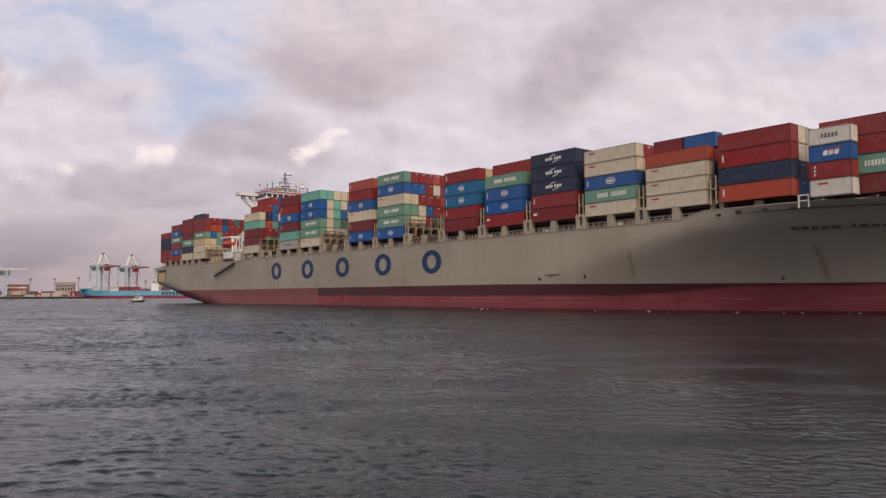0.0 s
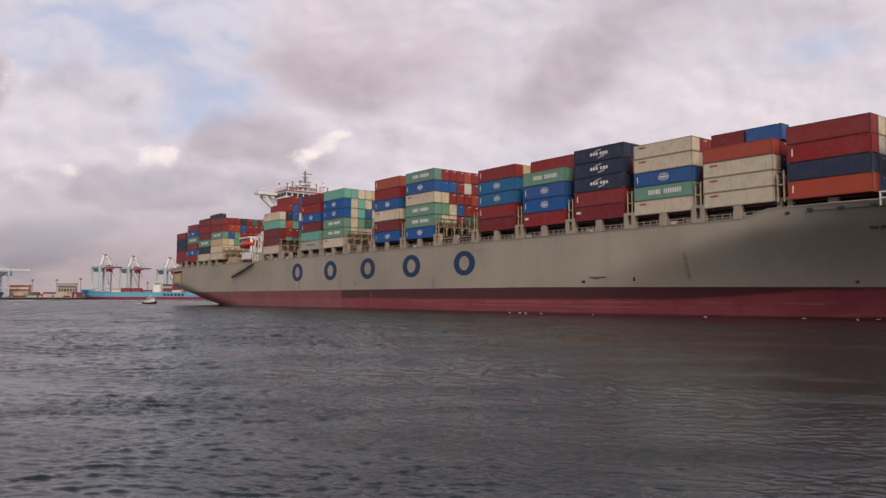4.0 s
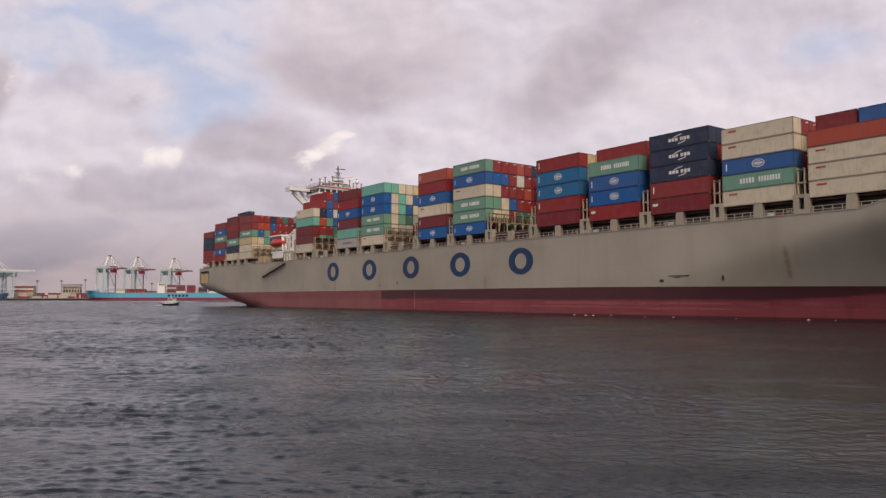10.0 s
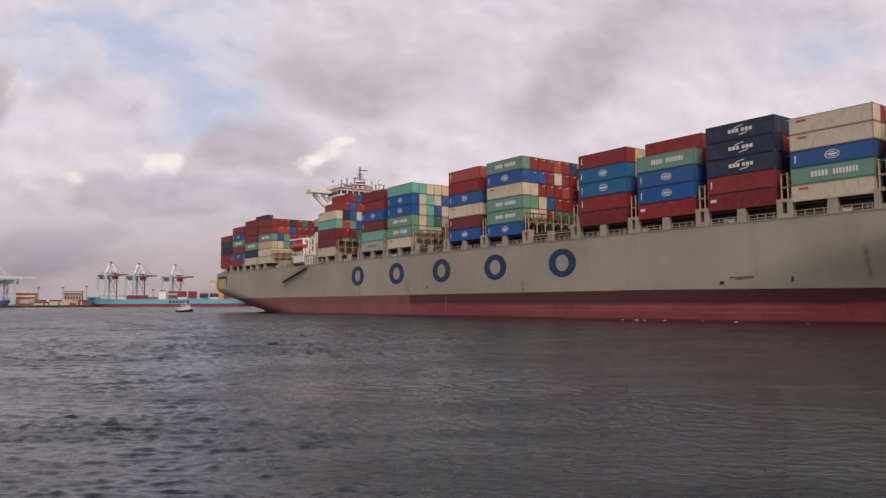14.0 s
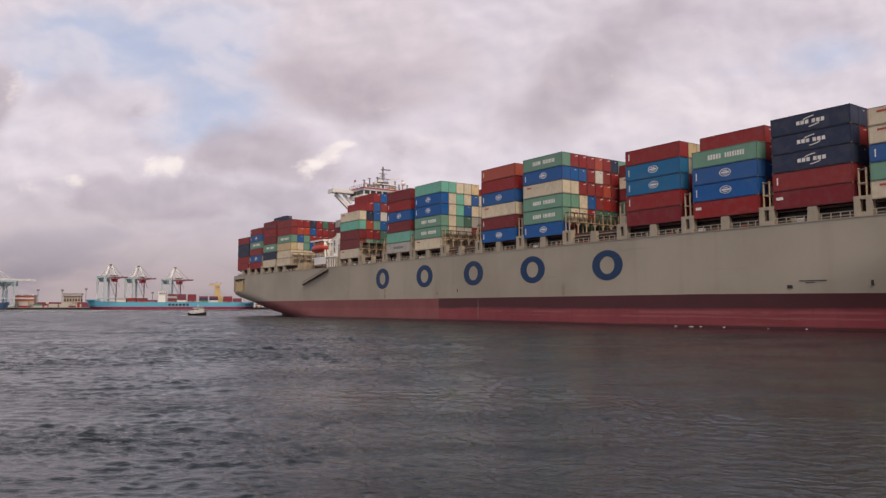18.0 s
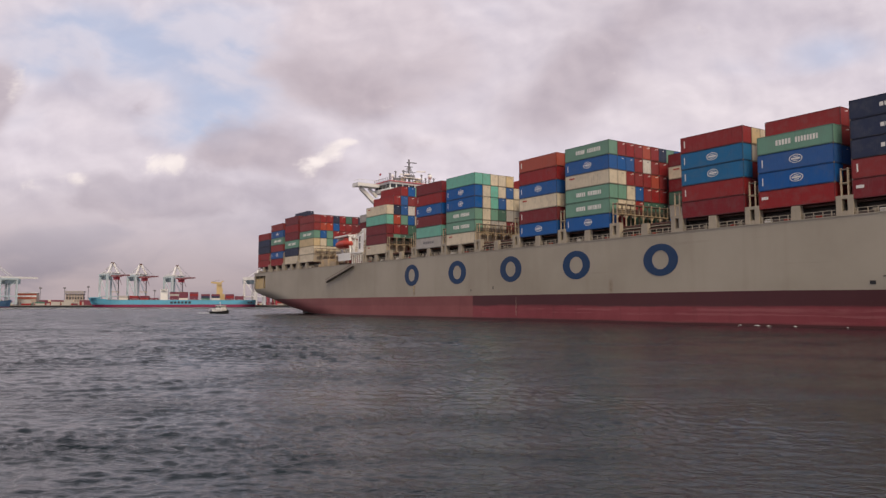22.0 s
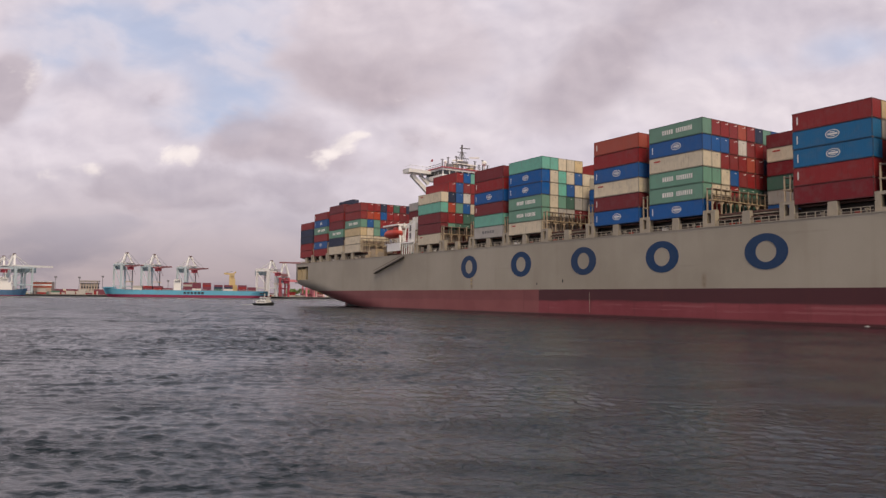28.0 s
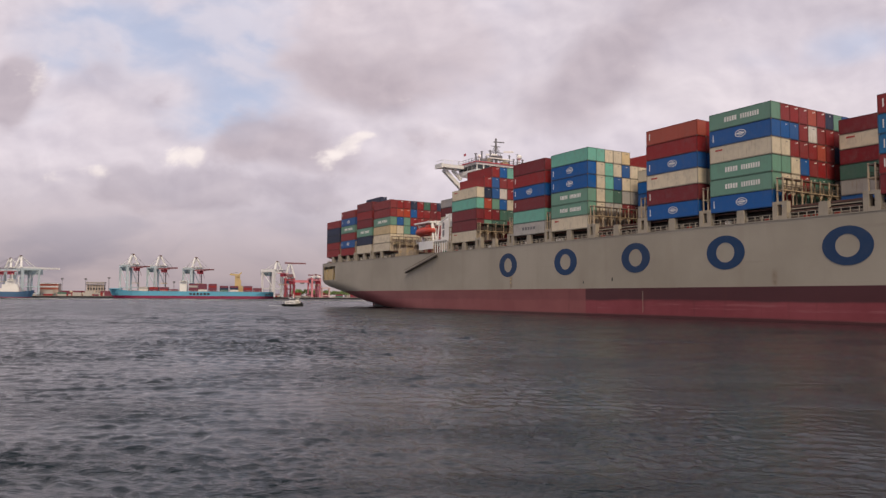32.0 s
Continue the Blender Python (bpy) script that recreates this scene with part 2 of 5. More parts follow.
COLORS = {
    "red": (0.272, 0.0240, 0.0260), "maroon": (0.195, 0.0180, 0.0245), "orange": (0.420, 0.0680, 0.0360), "blue": (0.0090, 0.102, 0.350), "sea_blue": (0.0209, 0.145, 0.319),
    "navy": (0.0232, 0.0348, 0.0789), "green": (0.165, 0.335, 0.255), "jade": (0.165, 0.490, 0.395), "cream": (0.69, 0.605, 0.46), "grey": (0.43, 0.41, 0.385), "white": (0.696, 0.661, 0.615),
    "sand": (0.638, 0.499, 0.29), "bottle": (0.0638, 0.151, 0.116),
}
PAINT = {key: paint(f"{key}_container_paint", value, wear=0.5 if sum(value) > 1.0 else 0.38, rust=0.45, run=(0.27, 0.18, 0.10) if sum(value) > 1.0 else None) for key, value in COLORS.items()}
# frames: rustier, and darkened to paint in the shaded gaps between boxes
SHADED_EDGE = {key: paint(f"{key}_container_shaded_edge", tuple(0.62 * c for c in value), wear=0.6, rust=0.7) for key, value in COLORS.items()}
WHITE = paint("white_ship_paint", (0.88, 0.87, 0.85), wear=0.1, rust=0.12)
MARK_WHITE = paint("white_lettering_paint", (0.80, 0.79, 0.76), wear=0.25, rust=0.0)
MARK_RED = paint("red_lettering_paint", (0.45, 0.06, 0.04), wear=0.2, rust=0.0)
MARK_BLUE = paint("blue_hull_lettering", (0.012, 0.045, 0.125), wear=0.2, rust=0.1)
MARK_DARK = paint("dark_lettering_paint", (0.03, 0.03, 0.035), wear=0.1, rust=0.0)
MARK_GREY = paint("grey_lettering_paint", (0.17, 0.17, 0.18), wear=0.1, rust=0.0)
BEIGE = paint("beige_steel_paint", (0.40, 0.35, 0.275), wear=0.45, rust=0.55)
BUFF = paint("buff_steel_paint", (0.46, 0.36, 0.24), wear=0.45, rust=0.6)
LASHING = paint("rusty_lashing_steel", (0.50, 0.40, 0.28), wear=0.45, rust=0.8)
DARK = paint("dark_steel", (0.045, 0.040, 0.038), wear=0.3, rust=0.3)
CASTING = paint("bare_corner_steel", (0.17, 0.13, 0.11), wear=0.4, rust=0.7)
DECK = paint("brown_deck_paint", (0.12, 0.055, 0.04), wear=0.5, rust=0.5)
LIFEBOAT = paint("orange_red_plastic", (0.47, 0.05, 0.03), rough=0.4, wear=0.15, rust=0.0)
YELLOW = paint("yellow_machine_paint", (0.55, 0.42, 0.21), wear=0.3, rust=0.3)
CRANE_SLATE = paint("slate_blue_machinery_paint", (0.20, 0.27, 0.32), wear=0.2, rust=0.1, grain=0.4)
CRANE_MAROON = paint("dark_red_boom_paint", (0.24, 0.10, 0.11), wear=0.2, rust=0.1, grain=0.4)
PLUM = paint("plum_container_paint", (0.17, 0.045, 0.07), wear=0.25, rust=0.1, grain=0.4)
PALE_BLUE = paint("pale_blue_crane_paint", (0.52, 0.62, 0.67), wear=0.2, rust=0.15, grain=0.4)
CRANE_WHITE = paint("white_crane_paint", (0.80, 0.80, 0.80), wear=0.2, rust=0.15, grain=0.4)
CRANE_RED = paint("red_crane_paint", (0.50, 0.07, 0.10), wear=0.2, rust=0.1, grain=0.4)
CRANE_PINK = paint("faded_red_crane_paint", (0.68, 0.24, 0.29), wear=0.2, rust=0.1, grain=0.4)
CRANE_DARK = paint("grey_crane_steel", (0.20, 0.20, 0.22), wear=0.2, rust=0.1, grain=0.4)
TURQUOISE = paint("turquoise_hull_paint", (0.13, 0.41, 0.58), wear=0.25, rust=0.15, grain=0.3)
FAR_BLUE = paint("blue_hull_paint", (0.07, 0.15, 0.27), wear=0.25, rust=0.15, grain=0.3)
FAR_RED = paint("red_bottom_paint", (0.25, 0.03, 0.08), wear=0.3, rust=0.2, grain=0.3)
CONCRETE = paint("weathered_concrete", (0.34, 0.31, 0.29), rough=0.85, wear=0.5, rust=0.1, grain=0.5)
ROOF_RED = paint("red_sheet_roof", (0.42, 0.11, 0.07), wear=0.3, rust=0.2, grain=0.5)
WALL_TAN = paint("tan_sheet_wall", (0.50, 0.40, 0.33), wear=0.3, rust=0.1, grain=0.5)
WALL_GREY = paint("grey_rendered_wall", (0.36, 0.33, 0.31), rough=0.85, wear=0.4, rust=0.0, grain=0.5)
RUBBER = paint("black_rubber", (0.02, 0.02, 0.02), rough=0.8, wear=0.2, rust=0.0)


def make_glass():
    m, n = material("dark_window_glass")
    shade(n, rgb(0.02, 0.025, 0.03), 0.08, 0.0, spec=0.6)
    return m


GLASS = make_glass()


def make_hull():
    """Grey topsides with scuffs and rust runs; plate seams faintly proud."""
    m, n = material("grey_hull_paint")
    at = n.add("ShaderNodeTexCoord").outputs["Object"]
    blot = n.noise(at, 0.05, 6.0, 0.55)
    runs = n.noise(n.vec("MULTIPLY", at, (0.28, 0.2, 0.025)), 1.0, 5.0, 0.55)
    scuff = n.noise(n.vec("MULTIPLY", at, (0.05, 0.3, 0.9)), 1.0, 6.0, 0.7)
    spots = n.noise(at, 1.3, 6.0, 0.7)
    base = n.mix(n.steps(blot, 0.3, 0.7), rgb(0.345, 0.31, 0.25), rgb(0.43, 0.392, 0.325))
    base = n.mix(n.steps(runs, 0.50, 0.76, 0.0, 0.18), base, rgb(0.24, 0.19, 0.13))
    base = n.mix(n.steps(scuff, 0.60, 0.80, 0.0, 0.35), base, rgb(0.16, 0.14, 0.12))
    base = n.mix(n.math("MULTIPLY", n.steps(spots, 0.66, 0.76, 0.0, 0.5), n.steps(runs, 0.5, 0.6)), base, rgb(0.20, 0.085, 0.04))
    spot = n.add("ShaderNodeSeparateXYZ", {0: at})
    for x0, low, high, wide in ((82.6, 6.4, 11.6, 0.35), (113.2, 5.4, 11.2, 0.45), (-58.9, 5.7, 9.4, 0.5), (12.0, 5.7, 8.5, 0.4)):
        off = n.math("DIVIDE", n.math("SUBTRACT", n.math("MULTIPLY_ADD", n.math("SUBTRACT", runs, 0.5), 0.9, spot.outputs[0]), x0), wide)
        run = n.math("EXPONENT", n.math("MULTIPLY", n.math("MULTIPLY", off, off), -1.0))
        run = n.math("MULTIPLY", run, n.math("MULTIPLY", n.steps(spot.outputs[2], low - 0.5, low + 0.8), n.steps(spot.outputs[2], high + 0.3, high - 1.2)))
        base = n.mix(n.math("MULTIPLY", run, n.steps(spots, 0.3, 0.7, 0.25, 0.7)), base, rgb(0.17, 0.10, 0.045))
    brick = n.tree.nodes.new("ShaderNodeTexBrick")
    n.put(brick.inputs["Vector"], n.vec("MULTIPLY", n.xyz(n.add("ShaderNodeSeparateXYZ", {0: at}).outputs[0], n.add("ShaderNodeSeparateXYZ", {0: at}).outputs[2], 0.0), (0.08, 0.4, 0.0)))
    n.put(brick.inputs["Scale"], 1.0)
    n.put(brick.inputs["Mortar Size"], 0.006)
    height = n.math("ADD", n.math("MULTIPLY", brick.outputs["Fac"], 0.4), n.math("MULTIPLY", blot, 0.8))
    shade(n, base, 0.5, 0.0, height, 0.2, 0.06, 0.35)
    return m


def make_boottop():
    """Red bottom paint: old repaint patches, a dark fouled band under the line, scrapes."""
    m, n = material("red_boottop_paint")
    at = n.add("ShaderNodeTexCoord").outputs["Object"]
    part_xyz = n.add("ShaderNodeSeparateXYZ", {0: at})
    x, z = part_xyz.outputs[0], part_xyz.outputs[2]
    blot = n.noise(at, 0.09, 6.0, 0.6)
    scrape = n.noise(n.vec("MULTIPLY", at, (0.06, 0.3, 0.8)), 1.0, 6.0, 0.68)
    runs = n.noise(n.vec("MULTIPLY", at, (0.6, 0.3, 0.05)), 1.0, 5.0, 0.6)
    faded = n.mix(n.steps(blot, 0.3, 0.7), rgb(0.25, 0.078, 0.080), rgb(0.31, 0.108, 0.108))
    fresh = n.mix(n.steps(blot, 0.35, 0.65), rgb(0.225, 0.044, 0.056), rgb(0.285, 0.064, 0.078))
    fore = n.steps(x, -32.5, -32.2)
    base = n.mix(fore, faded, fresh)
    base = n.mix(n.steps(scrape, 0.52, 0.70, 0.0, 0.55), base, rgb(0.30, 0.105, 0.105))
    edge = n.math("ADD", n.math("MULTIPLY", n.math("SUBTRACT", scrape, 0.5), 1.6), z)
    band = n.steps(edge, n.steps(x, 80.0, 104.0, 2.9, 4.3), n.steps(x, 80.0, 104.0, 3.5, 4.9))
    band = n.math("MULTIPLY", band, n.math("ADD", n.math("MULTIPLY", fore, 0.62), 0.22))
    base = n.mix(band, base, rgb(0.050, 0.021, 0.025))
    patch = n.noise(n.vec("MULTIPLY", at, (0.05, 0.05, 0.25)), 1.0, 4.0, 0.6)
    for level, wide in ((2.55, 0.30), (1.75, 0.22)):
        off = n.math("ABSOLUTE", n.math("SUBTRACT", n.math("MULTIPLY_ADD", n.math("SUBTRACT", scrape, 0.5), 1.3, z), level))
        worn = n.math("MULTIPLY", n.steps(off, wide, wide * 0.3), n.math("MULTIPLY", n.steps(patch, 0.46, 0.56), fore))
        base = n.mix(n.math("MULTIPLY", worn, 0.45), base, rgb(0.38, 0.15, 0.16))
    base = n.mix(n.steps(runs, 0.55, 0.75, 0.0, 0.4), base, rgb(0.10, 0.03, 0.03))
    wet = n.steps(n.math("ADD", z, n.math("MULTIPLY", scrape, 0.4)), 0.85, 0.45)
    base = n.mix(n.math("MULTIPLY", wet, 0.8), base, rgb(0.035, 0.02, 0.018))
    shade(n, base, n.steps(wet, 0.0, 1.0, 0.55, 0.2), 0.0, scrape, 0.2, 0.05, 0.35)
    return m


HULL, BOOTTOP = make_hull(), make_boottop()


def make_water():
    m, n = material("harbour_water")
    at = n.add("ShaderNodeTexCoord").outputs["Object"]
    flat = n.vec("MULTIPLY", at, (1.0, 1.0, 0.0))
    turned = n.add("ShaderNodeVectorRotate", {"Vector": flat, "Angle": radians(-51)}).outputs[0]
    out = n.add("ShaderNodeVectorMath", {0: flat}, operation="LENGTH").outputs["Value"]
    swell = n.noise(n.vec("MULTIPLY", turned, (0.20, 0.42, 0.0)), 1.0, 4.0, 0.55, 0.3)
    chop = n.noise(n.vec("MULTIPLY", turned, (1.7, 3.6, 0.0)), 1.0, 4.0, 0.55, 0.3)
    ripple = n.noise(n.vec("MULTIPLY", turned, (5.0, 11.0, 0.0)), 1.0, 3.0, 0.5, 0.1)
    gust = n.steps(n.noise(n.vec("MULTIPLY", turned, (0.03, 0.06, 0.0)), 1.0, 5.0, 0.6), 0.36, 0.64, 0.55, 1.25)
    quiet = n.dot(flat, (-0.93969, 0.34202, 0.0))
    gust = n.math("MULTIPLY", gust, n.steps(quiet, 620.0, 760.0, 1.0, 0.12))
    # ripples near by; far off, where the sheet itself is flat, the swell
    far = n.steps(out, 60.0, 300.0)
    height = n.math("ADD", n.math("MULTIPLY", swell, n.math("MULTIPLY", far, 0.75)), n.math("ADD", n.math("MULTIPLY", chop, n.steps(out, 20.0, 150.0, 0.044, 0.14)), n.math("MULTIPLY", ripple, 0.026)))
    height = n.math("MULTIPLY", height, gust)
    lee = n.steps(n.dot(flat, (0.62, 0.78, 0.0)), -14.0, 22.0, 1.0, 0.80)
    ruffled = n.steps(n.noise(n.vec("MULTIPLY", turned, (0.07, 0.16, 0.0)), 1.0, 4.0, 0.55, 0.4), 0.46, 0.66, 0.65, 2.3)
    height = n.math("MULTIPLY", height, n.math("MULTIPLY", lee, ruffled))
    tint = n.mix(n.steps(swell, 0.3, 0.7), rgb(0.006, 0.0125, 0.0155), rgb(0.010, 0.017, 0.020))
    fine = n.math("MAXIMUM", n.steps(out, 15.0, 250.0, 0.11, 0.22), n.steps(quiet, 620.0, 760.0, 0.0, 0.42))
    bumped = n.add("ShaderNodeBump", {"Height": height, "Strength": 1.0, "Distance": 1.0}).outputs[0]
    body = n.add("ShaderNodeBsdfPrincipled", {"Base Color": tint, "Roughness": fine, "IOR": 1.33, "Specular IOR Level": 0.5, "Normal": bumped})
    n.add("ShaderNodeOutputMaterial", {0: body.outputs[0]})
    return m


def make_foam():
    # white of the foam, also laid flat as painted sheen before the quay
    m, n = material("white_foam_and_sheen")
    at = n.add("ShaderNodeTexCoord").outputs["Object"]
    shade(n, n.mix(n.noise(at, 3.0), rgb(0.5, 0.5, 0.5), rgb(0.75, 0.75, 0.74)), 0.9, 0.0, n.noise(at, 6.0), 0.6, 0.05)
    return m


def make_leaf():
    m, n = material("green_foliage")
    at = n.add("ShaderNodeTexCoord").outputs["Object"]
    shade(n, n.mix(n.noise(at, 0.5), rgb(0.14, 0.23, 0.08), rgb(0.25, 0.35, 0.14)), 0.8)
    return m


WATER, FOAM_AND_SHEEN, LEAF = make_water(), make_foam(), make_leaf()


# ---- building blocks ----
def box(bm, x0, x1, y0, y1, z0, z1, slot=0):
    v = [bm.verts.new((x, y, z)) for z in (z0, z1) for y in (y0, y1) for x in (x0, x1)]
    for f in ((0, 2, 3, 1), (4, 5, 7, 6), (0, 1, 5, 4), (2, 6, 7, 3), (0, 4, 6, 2), (1, 3, 7, 5)):
        bm.faces.new([v[i] for i in f]).material_index = slot


def beam(bm, a, b, w, h=None, sides=4):
    """A bar from a to b: square or round section."""
    a, b, h = Vector(a), Vector(b), h or w
    way = (b - a).normalized()
    up = Vector((0, 0, 1)) if abs(way.z) < 0.95 else Vector((1, 0, 0))
    e1 = way.cross(up).normalized()
    e2 = e1.cross(way).normalized()
    rings = []
    for p in (a, b):
        ring = []
        for i in range(sides):
            t = 2 * math.pi * (i + 0.5) / sides
            k = math.sqrt(2) if sides == 4 else 1.0
            ring.append(bm.verts.new(p + e1 * math.cos(t) * w / 2 * k + e2 * math.sin(t) * h / 2 * k))
        rings.append(ring)
    for i in range(sides):
        j = (i + 1) % sides
        bm.faces.new((rings[0][i], rings[0][j], rings[1][j], rings[1][i]))
    bm.faces.new(rings[0][::-1])
    bm.faces.new(rings[1])


def prism(bm, outline, y0, y1):
    """An outline in x and z, carried from y0 to y1."""
    a = [bm.verts.new((x, y0, z)) for x, z in outline]
    b = [bm.verts.new((x, y1, z)) for x, z in outline]
    k = len(outline)
    for i in range(k):
        bm.faces.new((a[i], b[i], b[(i + 1) % k], a[(i + 1) % k]))
    bm.faces.new(a)
    bm.faces.new(b[::-1])


def mesh_of(name, bm, *mats):
    bmesh.ops.recalc_face_normals(bm, faces=bm.faces)
    me = bpy.data.meshes.new(name)
    bm.to_mesh(me)
    bm.free()
    for m in mats:
        me.materials.append(m)
    return me


def part(name, bm, mat, parent, label="", at=None):
    """One mesh object under a thing or a part."""
    ob = new(name, mesh_of(name, bm, mat) if isinstance(bm, bmesh.types.BMesh) else bm)
    ob.parent = parent
    if at is not None:
        ob.matrix_basis = at
    return tagged(ob, label)


def bars(name, pieces, mat, parent, label=""):
    """A part made of boxes."""
    bm = bmesh.new()
    for p in pieces:
        box(bm, *p)
    return part(name, bm, mat, parent, label)


def sticks(name, pieces, mat, parent, label="", sides=4):
    bm = bmesh.new()
    for a, b, w in pieces:
        beam(bm, a, b, w, None, sides)
    return part(name, bm, mat, parent, label)


def ring_shape(bm, cx, cz, rx, rz, tx, tz, y0, y1, count=28):
    """An oval ring standing in the x-z plane."""
    loops = []
    for y, ax, az in ((y0, rx, rz), (y0, rx - tx, rz - tz), (y1, rx - tx, rz - tz), (y1, rx, rz)):
        loops.append([bm.verts.new((cx + ax * math.cos(2 * math.pi * i / count), y, cz + az * math.sin(2 * math.pi * i / count))) for i in range(count)])
    for a in range(4):
        b = (a + 1) % 4
        for i in range(count):
            j = (i + 1) % count
            bm.faces.new((loops[a][i], loops[a][j], loops[b][j], loops[b][i]))


CARRIED = []          # what rides on the big ship: thing and its place in the ship's space


def riding(ob, m):
    ob.matrix_basis = ship_pose(0) @ m
    CARRIED.append((ob, m))
    return ob


# ---- water ----
STEEP = 0.057


def make_water_sheet():
    """One sheet from under the camera to the horizon, with real waves near by."""
    angles = np.concatenate([np.linspace(radians(104), radians(180), 640), np.linspace(radians(180), radians(464), 80)[1:-1]])
    radii = np.concatenate([[0.3, 0.8, 1.4, 2.0, 2.7, 3.4, 4.2, 5.0, 5.8, 6.6, 7.4, 8.2], np.geomspace(9.0, 560.0, 1000), np.geomspace(580.0, 4600.0, 30)])
    r, a = np.meshgrid(radii, angles, indexing="ij")
    x, y = r * np.cos(a), r * np.sin(a)
    z = np.zeros_like(x)
    rng = np.random.default_rng(5)
    wx, wy = x + 0.5 * np.sin(0.31 * y + 1.0) + 0.3 * np.sin(0.83 * x + 0.4 * y), y + 0.5 * np.sin(0.27 * x) + 0.3 * np.sin(0.71 * y - 0.5 * x)
    gust = np.clip(0.8 + 0.35 * np.sin(0.075 * x + 0.05 * y + 1.3) * np.sin(0.06 * y - 0.04 * x) + 0.3 * np.sin(0.31 * wy - 0.17 * wx + 0.6) * np.sin(0.23 * wx + 0.11 * wy), 0.25, 1.5)
    shelter = np.clip((0.62 * x + 0.78 * y + 14) / 36, 0, 1)
    shelter = 1 - (0.86 - 0.30 * np.clip((r - 35) / 60, 0, 1)) * shelter * shelter * (3 - 2 * shelter)
    count = 84
    for k in range(count):
        length = 0.22 * (8.0 / 0.22) ** (k / (count - 1))
        turn = radians(135) + rng.normal(0, 0.62 if length < 0.8 else 0.36)
        w, phase = 2 * math.pi / length, rng.uniform(0, 6.28)
        p = w * (wx * math.cos(turn) + wy * math.sin(turn)) + phase
        s = np.sin(p) + 0.28 * np.sin(2 * p)
        rise = STEEP * math.exp(-(math.log(length / 0.62) / 1.35) ** 2) / w
        z += rise * (s + 0.35 * s * s - 0.18) * np.clip(2.2 - 0.012 * r / length, 0, 1) * np.clip(r / (44 * length), 0.20, 1.0) * shelter ** min(1.8, 0.75 + 0.7 * length)
    z *= gust * (1 + 0.45 * np.clip((r - 20) / 80, 0, 1)) * np.clip((550 - r) / 250, 0, 1) * np.clip((radians(184) - a) / radians(4), 0, 1) * np.clip((r - 2) / 8, 0, 1)
    rows, cols = r.shape
    verts = np.stack([x, y, z], -1).reshape(-1, 3)
    i, j = np.meshgrid(np.arange(rows - 1), np.arange(cols), indexing="ij")
    k = (j + 1) % cols
    faces = np.stack([i * cols + j, (i + 1) * cols + j, (i + 1) * cols + k, i * cols + k], -1).reshape(-1, 4)
    me = bpy.data.meshes.new("water")
    me.from_pydata(verts.tolist(), [], faces.tolist() + [list(range(cols))])
    me.polygons.foreach_set("use_smooth", [True] * len(me.polygons))
    me.materials.append(WATER)
    return tagged(new("water", me), "dark choppy grey-brown harbour water", "water", kind="structure")


water = make_water_sheet()


# ---- the big ship ----
SHIP_W, HALF = 42.8, 21.4
RAIL_Z, RED_Z, BOX_Z = 16.15, 5.6, 18.4


def top_of_hull(x):
    return 17.3 if x > 98 else RAIL_Z + (17.3 - RAIL_Z) * max(0.0, (x - 93.6) / 4.4)


def breadth(x, z):
    """Half breadth of the hull: full amidships, drawn in towards the stern below and flared at the bow."""
    b = HALF
    if x < -90:
        s, e = -95 - 8 * max(z, 0), -178 - 0.5 * z * abs(z) + 20 * max(0.0, 1 - max(z, 0) / 2.6)
        b *= max(0.0, 1 - min(1.0, max(0.0, (s - x) / (s - e))) ** 2.9)
    if x > 50:
        k = min(1.0, max(z, 0.0) / 16.5)
        s, e = 46 + 58 * k ** 1.7, 128 + 0.9 * z
        b *= max(0.0, 1 - min(1.0, max(0.0, (x - s) / (e - s))) ** 2.2)
    return b


